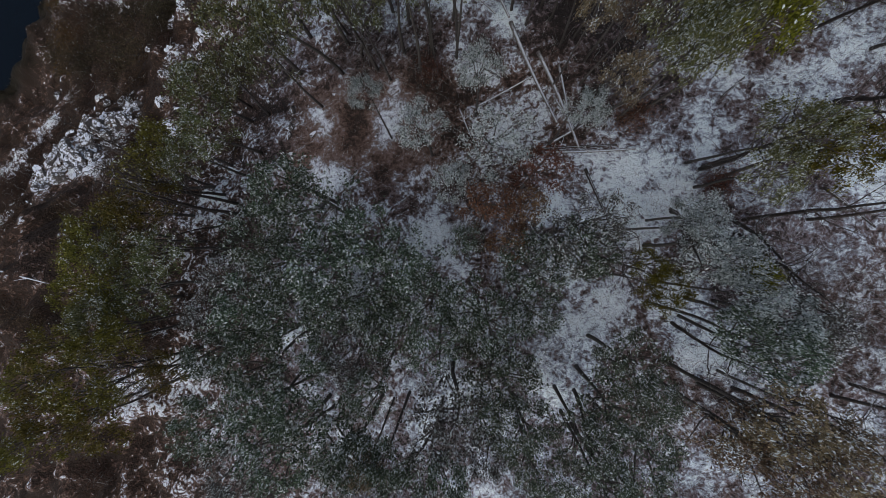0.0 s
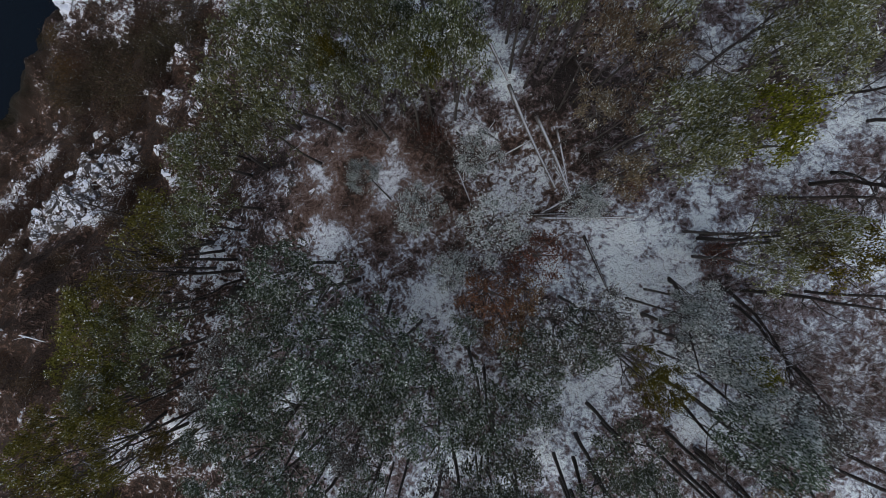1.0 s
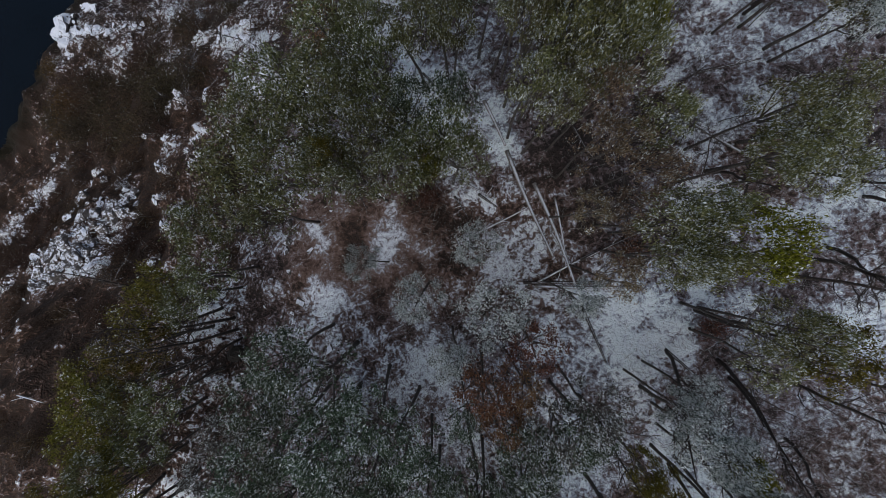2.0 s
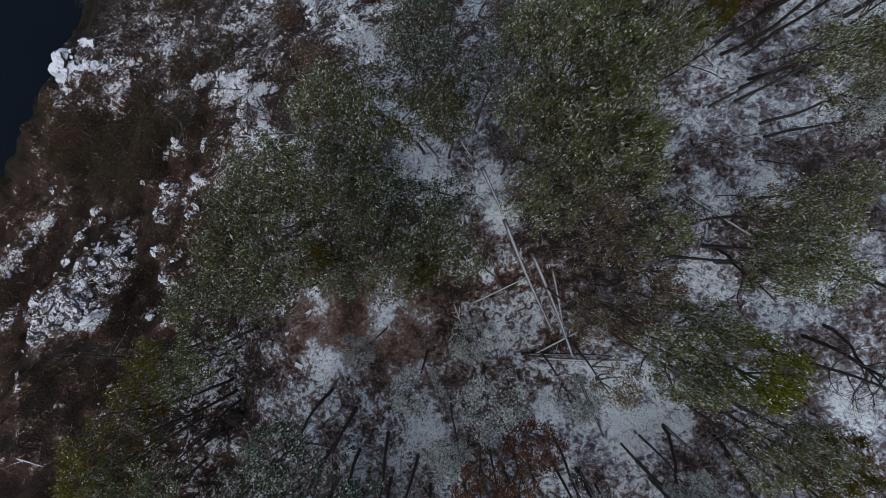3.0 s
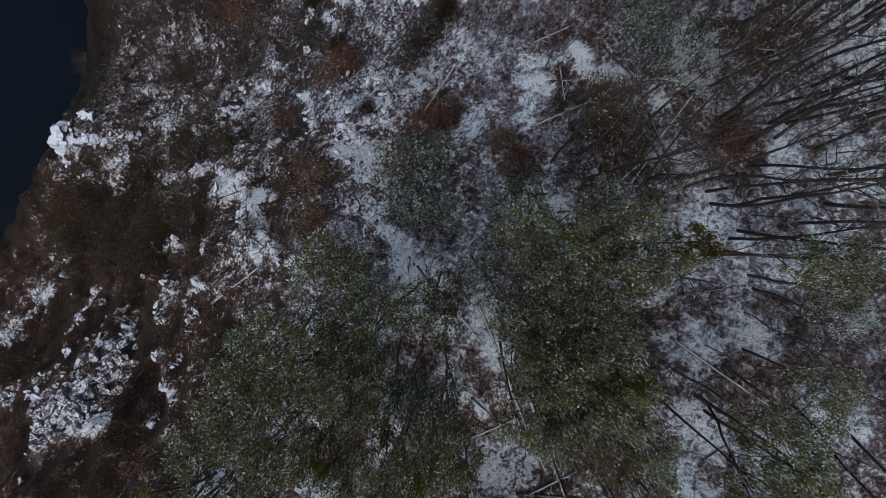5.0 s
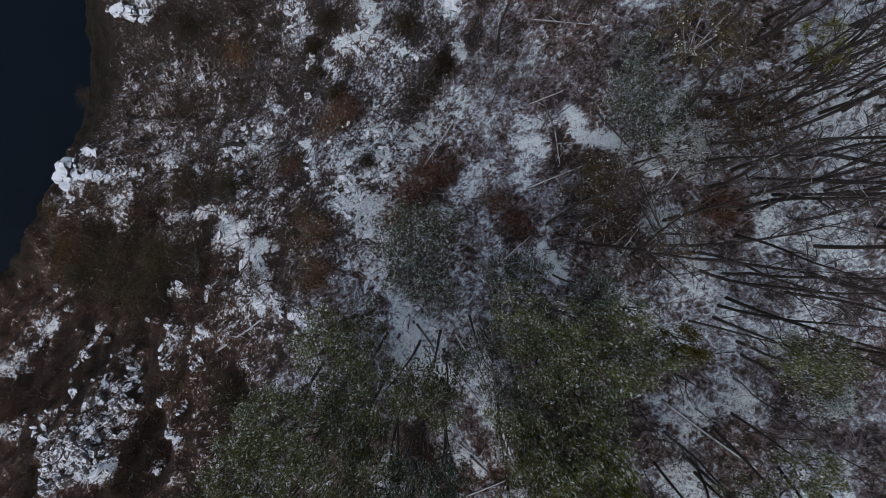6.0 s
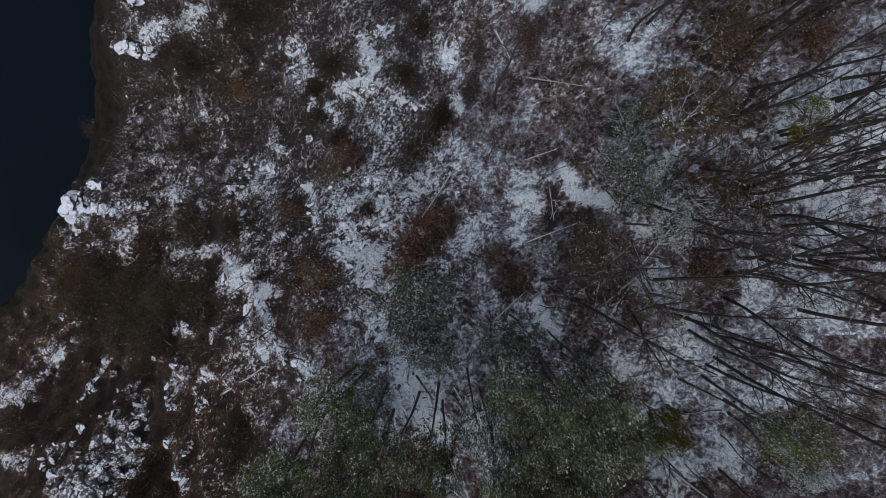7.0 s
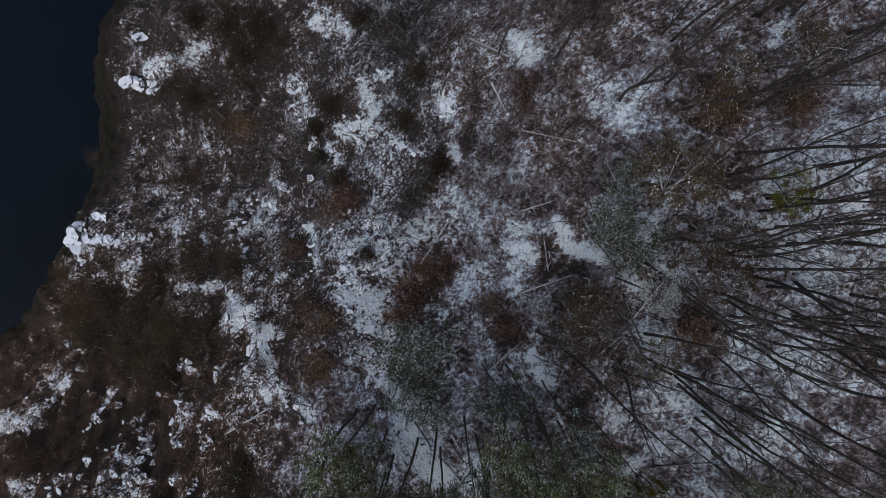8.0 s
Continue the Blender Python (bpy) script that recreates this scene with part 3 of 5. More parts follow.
def ground_material():
    """Leaf litter under thin, broken snow: dark hollows, grey dusting, white cores."""
    m, nt, bsdf = material("snowy_leaf_litter")
    a = nt.nodes.new("ShaderNodeAttribute")
    a.attribute_name = "snow"
    coarse, mid, fine, broad = noise_tex(nt, 0.7, 4, 0.6, curl=0.8), noise_tex(nt, 1.5, 3, 0.55, curl=1.6), noise_tex(nt, 4.2, 3, 0.6, curl=0.8), noise_tex(nt, 0.11, 3)
    speck = noise_tex(nt, 26.0, 3, 0.7)
    slope = nt.nodes.new("ShaderNodeAttribute")
    slope.attribute_name = "rust"
    rocky = nt.nodes.new("ShaderNodeAttribute")
    rocky.attribute_name = "rocky"
    v = calc(nt, "ADD", calc(nt, "MULTIPLY", calc(nt, "SUBTRACT", coarse, 0.5), calc(nt, "MULTIPLY_ADD", rocky.outputs["Fac"], 0.7, 1.3)), a.outputs["Fac"])
    v = calc(nt, "ADD", calc(nt, "MULTIPLY", calc(nt, "SUBTRACT", mid, 0.5), calc(nt, "MULTIPLY_ADD", rocky.outputs["Fac"], 1.2, 1.6)), v)
    v = calc(nt, "MULTIPLY_ADD", calc(nt, "SUBTRACT", upward(nt), 0.8), 0.8, v)
    holes = span(nt, noise_tex(nt, 1.7, 3, 0.55, curl=1.2), 0.52, 0.6)
    flecks = span(nt, noise_tex(nt, 2.5, 3, 0.55, curl=0.8), 0.55, 0.63)
    broken = calc(nt, "MULTIPLY_ADD", rocky.outputs["Fac"], 0.18, 0.24)
    v = calc(nt, "SUBTRACT", v, calc(nt, "MULTIPLY", holes, broken))
    v = calc(nt, "ADD", v, calc(nt, "MULTIPLY", flecks, broken))
    w = calc(nt, "ADD", calc(nt, "MULTIPLY", calc(nt, "SUBTRACT", fine, 0.5), calc(nt, "MULTIPLY_ADD", rocky.outputs["Fac"], 0.75, 0.9)), v)
    w = calc(nt, "MULTIPLY_ADD", calc(nt, "SUBTRACT", speck, 0.5), 0.2, w)
    grey = ramp(nt, w, [(0.0, (0.03, 0.025, 0.025)), (0.16, (0.088, 0.068, 0.071)), (0.34, (0.161, 0.134, 0.148)), (0.5, (0.218, 0.226, 0.266)), (0.64, (0.362, 0.41, 0.49)), (0.78, (0.525, 0.6, 0.685)), (0.96, (0.745, 0.84, 0.892))])
    brown = ramp(nt, w, [(0.0, (0.034, 0.021, 0.0145)), (0.2, (0.096, 0.054, 0.034)), (0.4, (0.185, 0.12, 0.09)), (0.5, (0.24, 0.224, 0.234)), (0.59, (0.54, 0.56, 0.63)), (0.7, (0.76, 0.8, 0.87)), (0.85, (0.88, 0.93, 0.97))])
    col = mixed(nt, calc(nt, "MAXIMUM", calc(nt, "MULTIPLY", span(nt, broad, 0.45, 0.62), 0.45), slope.outputs["Fac"]), grey, brown)
    # near-black olive-brown, varied by noise, mixed in towards the cliff edge
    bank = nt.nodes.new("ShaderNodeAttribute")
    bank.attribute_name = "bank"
    near_black = ramp(nt, mid, [(0.3, (0.008, 0.0068, 0.004)), (0.7, (0.021, 0.0165, 0.009))])
    nt.links.new(mixed(nt, bank.outputs["Fac"], col, near_black), bsdf.inputs["Base Color"])
    bumped(nt, bsdf, w, 0.8, 0.2)
    return m


def snowed_material(name, stops, scale, lo, hi, sharp=0.4):
    """A rough surface with snow lying on what faces up."""
    m, nt, bsdf = material(name)
    fine = noise_tex(nt, scale, 6, 0.6)
    col = ramp(nt, fine, stops)
    o = nt.nodes.new("ShaderNodeObjectInfo")
    col = mixed(nt, calc(nt, "MULTIPLY", o.outputs["Random"], 0.35), col, (0.05, 0.045, 0.04))
    v = calc(nt, "MULTIPLY_ADD", calc(nt, "SUBTRACT", fine, 0.5), sharp, upward(nt))
    nt.links.new(mixed(nt, span(nt, v, lo, hi), col, SNOW), bsdf.inputs["Base Color"])
    bumped(nt, bsdf, fine, 0.6, 0.05)
    return m


def leaf_material(name, dark, light, pale, snow_share):
    m, nt, bsdf = material(name, 0.6)
    g = nt.nodes.new("ShaderNodeNewGeometry")
    tuft = noise_tex(nt, 1.1, 3, 0.6)
    rnd = calc(nt, "ADD", g.outputs["Random Per Island"], calc(nt, "MULTIPLY", calc(nt, "SUBTRACT", tuft, 0.52), 0.9))
    s = 1.0 - snow_share
    stops = [(0.0, dark), (s * 0.82, light), (s - 0.02, pale)]
    if snow_share:
        stops += [(s, (0.4, 0.44, 0.43)), (1.0, (0.79, 0.85, 0.87))]
    col = ramp(nt, rnd, stops)
    o = nt.nodes.new("ShaderNodeObjectInfo")
    h = nt.nodes.new("ShaderNodeHueSaturation")
    nt.links.new(calc(nt, "MULTIPLY_ADD", o.outputs["Random"], 0.045, 0.47), h.inputs["Hue"])
    nt.links.new(calc(nt, "MULTIPLY_ADD", o.outputs["Random"], 0.5, 0.75), h.inputs["Value"])
    nt.links.new(col, h.inputs["Color"])
    nt.links.new(h.outputs["Color"], bsdf.inputs["Base Color"])
    thin = nt.nodes.new("ShaderNodeBsdfTranslucent")
    nt.links.new(h.outputs["Color"], thin.inputs["Color"])
    both = nt.nodes.new("ShaderNodeMixShader")
    both.inputs["Fac"].default_value = 0.45
    nt.links.new(bsdf.outputs["BSDF"], both.inputs[1])
    nt.links.new(thin.outputs["BSDF"], both.inputs[2])
    nt.links.new(both.outputs["Shader"], nt.nodes["Material Output"].inputs["Surface"])
    return m


def water_material():
    m, nt, bsdf = material("deep_lake_water", 0.18)
    n = noise_tex(nt, 0.03, 3)
    deep = ramp(nt, n, [(0.3, (0.0011, 0.0037, 0.0075)), (0.7, (0.0022, 0.006, 0.0115))])
    nt.links.new(deep, bsdf.inputs["Base Color"])
    bsdf.inputs["IOR"].default_value = 1.33
    bsdf.inputs["Specular IOR Level"].default_value = 0.25
    bumped(nt, bsdf, noise_tex(nt, 0.5, 4), 0.25, 0.1)
    return m


MAT_GROUND = ground_material()
MAT_WATER = water_material()
MAT_ROCK = snowed_material("lichened_rock", [(0.3, (0.06, 0.054, 0.052)), (0.55, (0.16, 0.145, 0.14)), (0.75, (0.28, 0.26, 0.25))], 2.6, 0.76, 1.04, 2.4)
MAT_CRAG = snowed_material("snow_capped_rock", [(0.3, (0.05, 0.045, 0.043)), (0.55, (0.13, 0.12, 0.115)), (0.75, (0.25, 0.235, 0.225))], 2.2, 0.3, 0.62, 1.2)
MAT_BARK = snowed_material("dark_bark", [(0.3, (0.024, 0.02, 0.019)), (0.7, (0.085, 0.07, 0.064))], 9.0, 0.86, 1.15)
# near-black all over: the darkness of a pit put into the colour
MAT_PIT_BLACK = snowed_material("pit_black", [(0.3, (0.006, 0.005, 0.005)), (0.7, (0.022, 0.018, 0.016))], 6.0, 1.2, 1.5)
MAT_LIMB = snowed_material("grey_bark", [(0.3, (0.05, 0.045, 0.042)), (0.7, (0.14, 0.125, 0.115))], 9.0, 0.7, 1.1)
MAT_PALE_BARK = snowed_material("pale_bark", [(0.3, (0.12, 0.108, 0.1)), (0.7, (0.3, 0.28, 0.265))], 7.0, 0.6, 1.1)
MAT_LOG = snowed_material("weathered_log", [(0.3, (0.07, 0.06, 0.055)), (0.7, (0.22, 0.2, 0.185))], 7.0, 0.5, 0.95)
MAT_SNOWY_LEAF = leaf_material("frosted_green_leaf", (0.034, 0.052, 0.035), (0.112, 0.153, 0.098), (0.31, 0.36, 0.3), 0.22)
MAT_GREEN_LEAF = leaf_material("dark_green_leaf", (0.05, 0.066, 0.046), (0.115, 0.145, 0.098), (0.27, 0.29, 0.23), 0.2)
MAT_GREY_LEAF = leaf_material("frosted_grey_brown_leaf", (0.054, 0.0504, 0.0456), (0.15, 0.142, 0.13), (0.31, 0.3, 0.285), 0.26)
MAT_WHITE_LEAF = leaf_material("snow_laden_leaf", (0.075, 0.094, 0.088), (0.22, 0.26, 0.245), (0.5, 0.55, 0.54), 0.7)
MAT_OLIVE_LEAF = leaf_material("olive_green_leaf", (0.062, 0.071, 0.032), (0.168, 0.184, 0.08), (0.31, 0.325, 0.21), 0.17)
# brighter copy of the olive leaf: light on the crowns put into its colour
MAT_LIT_OLIVE_LEAF = leaf_material("lit_olive_leaf", (0.082, 0.088, 0.038), (0.22, 0.228, 0.095), (0.38, 0.385, 0.26), 0.22)
MAT_BRIGHT_LEAF = leaf_material("bright_yellow_leaf", (0.05, 0.05, 0.005), (0.185, 0.178, 0.016), (0.3, 0.28, 0.06), 0.03)
MAT_YELLOW_LEAF = leaf_material("mossy_yellow_leaf", (0.055, 0.051, 0.01), (0.19, 0.172, 0.034), (0.28, 0.255, 0.1), 0.06)
MAT_RUSSET_LEAF = leaf_material("russet_leaf", (0.105, 0.058, 0.033), (0.275, 0.152, 0.086), (0.35, 0.225, 0.15), 0.04)
MAT_TAN_LEAF = leaf_material("tan_leaf", (0.115, 0.09, 0.055), (0.27, 0.21, 0.13), (0.42, 0.35, 0.245), 0.15)
MAT_DUN_LEAF = leaf_material("dull_brown_leaf", (0.062, 0.047, 0.027), (0.155, 0.115, 0.066), (0.25, 0.2, 0.14), 0.05)
MAT_DRY_LEAF = leaf_material("dry_brown_leaf", (0.04, 0.027, 0.018), (0.105, 0.068, 0.043), (0.16, 0.11, 0.078), 0.0)
MAT_DUSK_LEAF = leaf_material("withered_olive_brown_leaf", (0.026, 0.022, 0.012), (0.078, 0.063, 0.034), (0.12, 0.1, 0.064), 0.0)
MAT_OCHRE_LEAF = leaf_material("ochre_brown_leaf", (0.045, 0.03, 0.009), (0.15, 0.095, 0.028), (0.2, 0.14, 0.06), 0.0)
MAT_SLOPE_TWIG = leaf_material("red_brown_twig", (0.05, 0.028, 0.017), (0.165, 0.1, 0.066), (0.22, 0.145, 0.105), 0.0)
MAT_FROST_TWIG = leaf_material("frosted_grey_twig", (0.039, 0.0286, 0.0234), (0.13, 0.0962, 0.078), (0.27, 0.235, 0.22), 0.26)
MAT_TWIG = leaf_material("brown_twig", (0.036, 0.027, 0.0255), (0.115, 0.092, 0.083), (0.28, 0.24, 0.225), 0.18)


# ---- terrain ----
HILL = [-6.55, 12.62, -9.45, -4.01, 6.31, -1.86, 0.73, 1.55, -0.51, 1.02]
SWELLS = [
    (-0.7, -2.3, 1.6, 0.8, -0.4, -0.2, -0.5, 0.1),
    (0.9, 0.2, 5.3, 1.0, 0.1, 0.0, -0.1, 0.1),
    (-0.4, -2.7, -1.7, -1.6, -0.2, -0.1, -0.4, -0.3),
    (-2.3, 0.3, -2.3, 1.9, 1.4, 0.8, -0.0, -0.1),
    (1.2, 5.0, -2.7, -2.5, -1.2, -1.8, -0.4, 0.9),
    (-2.6, -0.7, -1.5, -3.8, -0.4, 1.2, 1.7, 2.0),
    (-1.7, 2.9, 8.2, 1.5, -0.4, -1.4, -0.2, 0.8),
]


def lattice(x, y, seed):
    """Smooth value noise in 0..1."""
    xi, yi = np.floor(x).astype(np.int64), np.floor(y).astype(np.int64)
    u, v = x - xi, y - yi
    u, v = u * u * (3 - 2 * u), v * v * (3 - 2 * v)

    def cell(i, j):
        k = (i * 374761393 + j * 668265263 + seed * 1442695041) & 0xFFFFFFFF
        k = ((k ^ (k >> 13)) * 1274126177) & 0xFFFFFFFF
        return ((k ^ (k >> 16)) & 0xFFFF) / 65535.0

    a, b, c, d = cell(xi, yi), cell(xi + 1, yi), cell(xi, yi + 1), cell(xi + 1, yi + 1)
    return (a * (1 - u) + b * u) * (1 - v) + (c * (1 - u) + d * u) * v


def fractal(x, y, size, octaves, seed):
    total, amp, norm = 0.0, 1.0, 0.0
    for k in range(octaves):
        total = total + amp * lattice(x / size * 2 ** k, y / size * 2 ** k, seed + k)
        norm += amp
        amp *= 0.5
    return total / norm - 0.5


def humps(x, y):
    """Lumps of half-buried rock and tussocks, about -0.5..0.5."""
    return fractal(x + 0.4 * fractal(x, y, 2.5, 2, 91), y, 1.9, 3, 93) * 1.6


def cliff_edge(y):
    return np.interp(y, [-60, 10, 20, 28, 33, 40, 48, 65, 85, 140], [-135, -100, -82, -70, -65.5, -61.5, -58, -57, -52, -48]) + 1.6 * fractal(y, y * 0 + 3.3, 5.0, 3, 41)


def height(x, y):
    x, y = np.asarray(x, float), np.asarray(y, float)
    xc, yc = np.clip(x, -92, 62), np.clip(y, -32, 92)
    u, v = xc / 40, (yc - 25) / 40
    z = sum(c * t for c, t in zip(HILL, (1, u, v, u * u, u * v, v * v, u ** 3, u * u * v, u * v * v, v ** 3)))
    for j, row in enumerate(SWELLS):
        for i, a in enumerate(row):
            z = z + a * np.exp(-((xc + 70 - 14 * i) ** 2 + (yc + 14 - 14 * j) ** 2) / 200)
    rocky = np.clip((-8 - x) / 14, 0, 1)
    ledge = np.clip((-20 - x) / 12, 0, 1) * np.clip((48 - y) / 16, 0, 1)
    along, across = (x + 0.9 * y) / 1.35, (0.9 * x - y) / 1.35
    z = z + ledge * 3.2 * np.abs(fractal(along * 0.28, across, 3.0, 3, 83)) * 2 - ledge * 0.7
    z = z + 3.0 * np.exp(-((x + 40.8) ** 2 + (y - 9.2) ** 2) / 22) + 2.5 * np.exp(-((x + 36) ** 2 + (y + 3.2) ** 2) / 30)
    z = z + 4.0 * np.exp(-((x + 79) ** 2 + (y - 17) ** 2) / 130)
    far = np.clip((np.hypot(x, y - 25) - 90) / 300, 0, 1)
    z = z + 0.5 * fractal(x, y, 5.0, 3, 7) + 0.22 * fractal(x, y, 0.9, 2, 17)
    z = z + rocky * 1.8 * np.abs(fractal(x, y, 3.4, 3, 23)) + (0.25 + 1.15 * rocky) * humps(x, y)
    z = z + far * 50 * fractal(x, y, 160.0, 4, 31)
    z = z + np.interp(y, [20, 28, 33, 40, 50, 65, 80], [4.0, 5.5, 4.5, 1.0, 2.5, 6.5, 6.5]) * np.clip((cliff_edge(y) + 11 - x) / 11, 0, 1)
    d = np.maximum(cliff_edge(y) - x, 0)
    z = np.where(d > 0, np.maximum(z - 2.6 * d, -96 - 6 * fractal(x, y, 40.0, 3, 5)), z)
    return z + np.clip((-700 - x) / 300, 0, 1) * 150


def stretched(lo, hi, step, reach):
    core = list(np.arange(lo, hi + step * 0.5, step))
    out, d = [], step
    at = core[-1]
    while at < reach:
        d *= 1.22
        at += d
        out.append(at)
    left, d, at = [], step, core[0]
    while at > -reach:
        d *= 1.22
        at -= d
        left.append(at)
    return np.array(left[::-1] + core + out)


def spots(x, y, table, grow=1.0):
    """How far inside any of the round spots of a table each point lies, 0..1."""
    best = np.zeros_like(x)
    for sx, sy, r in table:
        best = np.maximum(best, np.exp(-(((x - sx) ** 2 + (y - sy) ** 2) / (r * grow) ** 2) ** 1.5))
    return best


def bands(x, y, table):
    """How deep inside any of the bands of a table each point lies."""
    best = np.zeros_like(x)
    for x0, y0, x1, y1, r, deep in table:
        dx, dy = x1 - x0, y1 - y0
        f = np.clip(((x - x0) * dx + (y - y0) * dy) / (dx * dx + dy * dy), 0, 1)
        best = np.maximum(best, deep * np.exp(-(np.hypot(x - x0 - f * dx, y - y0 - f * dy) / r) ** 3))
    return best


def link_mesh(name, verts, faces, mat, parent=None, label="", smooth=False):
    me = bpy.data.meshes.new(name)
    me.from_pydata([tuple(map(float, p)) for p in verts] if not isinstance(verts, np.ndarray) else verts.tolist(), [], faces)
    me.materials.append(mat)
    if smooth:
        me.polygons.foreach_set("use_smooth", [True] * len(me.polygons))
    ob = new(name, me)
    if parent is not None:
        ob.parent = parent
    return tagged(ob, label)


def build_ground():
    xs, ys = stretched(-90, 44, 0.42, 2400), stretched(-26, 82, 0.42, 2400)
    gx, gy = np.meshgrid(xs, ys)
    gz = height(gx, gy)
    w = len(xs)
    i = (np.arange(len(ys) - 1)[:, None] * w + np.arange(w - 1)[None, :]).ravel()
    faces = np.stack([i, i + 1, i + w + 1, i + w], -1).tolist()
    ob = link_mesh("ground", np.stack([gx.ravel(), gy.ravel(), gz.ravel()], -1), faces, MAT_GROUND, smooth=True)
    x, y = gx.ravel(), gy.ravel()
    cover = 0.32 + 0.05 * np.clip((x - 8) / 14, 0, 1) - 0.08 * np.clip((-6 - x) / 10, 0, 1) - 0.08 * np.clip((-34 - x) / 10, 0, 1)
    cover = cover - 0.1 * np.clip((x + 28) / 6, 0, 1) * np.clip((40 - y) / 10, 0, 1) - 0.05 * np.clip((x - 4) / 6, 0, 1)
    cover = cover + 0.25 * fractal(x, y, 11.0, 2, 53) + 0.3 * fractal(x, y, 3.5, 3, 57)
    cover = cover - 0.14 * np.clip((-8 - x) / 10, 0, 1) * np.clip((y - 38) / 12, 0, 1)
    cover = cover + 0.06 * np.clip((x + 18) / 6, 0, 1) * np.clip((14 - x) / 6, 0, 1)
    brown = np.clip((-22 - x) / 5, 0, 1) * np.clip((31 - y) / 5, 0, 1)
    cover = cover - 0.2 * brown
    upper = np.clip((y - 28) / 6, 0, 1) * np.clip((14 - x) / 6, 0, 1)
    cover = cover + 0.5 * upper * fractal(x, y, 4.2, 3, 151) + 0.12 * np.clip((-24 - x) / 5, 0, 1) * np.clip((y - 36) / 6, 0, 1) * np.clip((62 - y) / 6, 0, 1)
    cover = cover - 0.1 * np.clip((y - 42) / 6, 0, 1) * np.clip((x + 24) / 6, 0, 1) * np.clip((16 - x) / 4, 0, 1) - 0.05 * np.clip((x - 12) / 4, 0, 1) * np.clip((y - 42) / 4, 0, 1)
    cover = cover - 0.16 * np.clip((x + 10) / 3, 0, 1) * np.clip((11 - x) / 3, 0, 1) * np.clip((y - 5) / 3, 0, 1) * np.clip((20 - y) / 3, 0, 1)
    lump = humps(x, y) * (0.7 + 0.3 * np.clip((-6 - x) / 10, 0, 1))
    cover = cover + 0.55 * lump
    wild = 0.3 * fractal(x, y, 2.2, 3, 59) + 0.6 * lump
    wx, wy = x + 2.6 * fractal(x, y, 3.0, 3, 101), y + 2.6 * fractal(x, y, 3.0, 3, 107)
    cover = np.maximum(cover, wild + (0.86 - 0.08 * np.clip((12 - y) / 6, 0, 1) - 0.16 * np.clip((x - 10) / 6, 0, 1) * np.clip((y - 10) / 10, 0, 1)) * spots(wx, wy, CLEARINGS, 1.15))
    cover = np.maximum(cover, wild + 0.58 * spots(wx, wy, PATCHY, 1.15))
    bx, by = x + 0.3 * (wx - x), y + 0.3 * (wy - y)
    cover = np.maximum(cover, 1.2 * wild + (1.0 + 0.9 * fractal(x, y, 1.3, 2, 131)) * bands(bx, by, SNOW_BANDS)) - 0.45 * bands(bx, by, DARK_BANDS)
    cover = cover + 0.05 * np.clip((10 - x) / 8, 0, 1) * np.clip((y - 26) / 8, 0, 1)
    cover = cover + 0.1 * np.clip((x - 3) / 4, 0, 1) * np.clip((9 - y) / 5, 0, 1) * np.clip((y + 8) / 5, 0, 1)
    cover = cover + 0.04 * np.clip((x - 3) / 4, 0, 1) * np.clip((y - 34) / 5, 0, 1) - 0.12 * np.clip((x - 12) / 4, 0, 1) * np.clip((y - 12) / 4, 0, 1) * np.clip((32 - y) / 4, 0, 1)
    cover = cover - 0.1 * np.clip((y - 54) / 6, 0, 1) * np.clip((22 - x) / 8, 0, 1) - 0.18 * np.clip((-14 - x) / 8, 0, 1) * np.clip((y - 42) / 8, 0, 1)
    cover = cover - 0.12 * np.clip((-42 - x) / 6, 0, 1) * np.clip((30 - y) / 8, 0, 1)
    cover = cover - 0.3 * spots(wx, wy, BROWN + DUSKY + RUST + LEAFY_FLOOR, 1.0) - 0.45 * spots(wx, wy, GULLY, 1.15)
    cover = cover - 0.12 * np.clip((-22 - x) / 8, 0, 1) * np.clip((56 - y) / 10, 0, 1) - 0.6 * np.clip((cliff_edge(y) + np.interp(y, [30, 50], [4.0, 6.5]) + 4 * fractal(x, y, 4.0, 2, 113) - x) / 2, 0, 1)
    attr = ob.data.attributes.new("snow", "FLOAT", "POINT")
    attr.data.foreach_set("value", cover.astype(np.float32))
    attr = ob.data.attributes.new("rocky", "FLOAT", "POINT")
    glade = np.clip((x + 16) / 4, 0, 1) * np.clip((0 - x) / 3, 0, 1) * np.clip((y - 3) / 3, 0, 1) * np.clip((15 - y) / 3, 0, 1)
    rock = -0.7 * glade + np.maximum(np.clip((-14 - x) / 8, 0, 1), np.clip((3 - x) / 6, 0, 1) * np.clip((y - 24) / 6, 0, 1))
    rock = rock * (1 - 0.8 * brown * (1 - np.clip(1.5 * bands(bx, by, SNOW_BANDS), 0, 1)))
    attr.data.foreach_set("value", rock.astype(np.float32))
    # bank: reaches 1 a few metres inside the cliff edge and beyond it
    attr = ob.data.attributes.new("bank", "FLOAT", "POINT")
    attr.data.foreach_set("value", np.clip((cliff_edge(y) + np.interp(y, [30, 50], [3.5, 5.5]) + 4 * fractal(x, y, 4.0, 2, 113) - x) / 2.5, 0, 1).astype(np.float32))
    attr = ob.data.attributes.new("rust", "FLOAT", "POINT")
    leafy = 0.7 * np.clip((x + 17) / 4, 0, 1) * np.clip((12 - x) / 5, 0, 1) * np.clip((y - 1) / 4, 0, 1) * np.clip((17 - y) / 5, 0, 1)
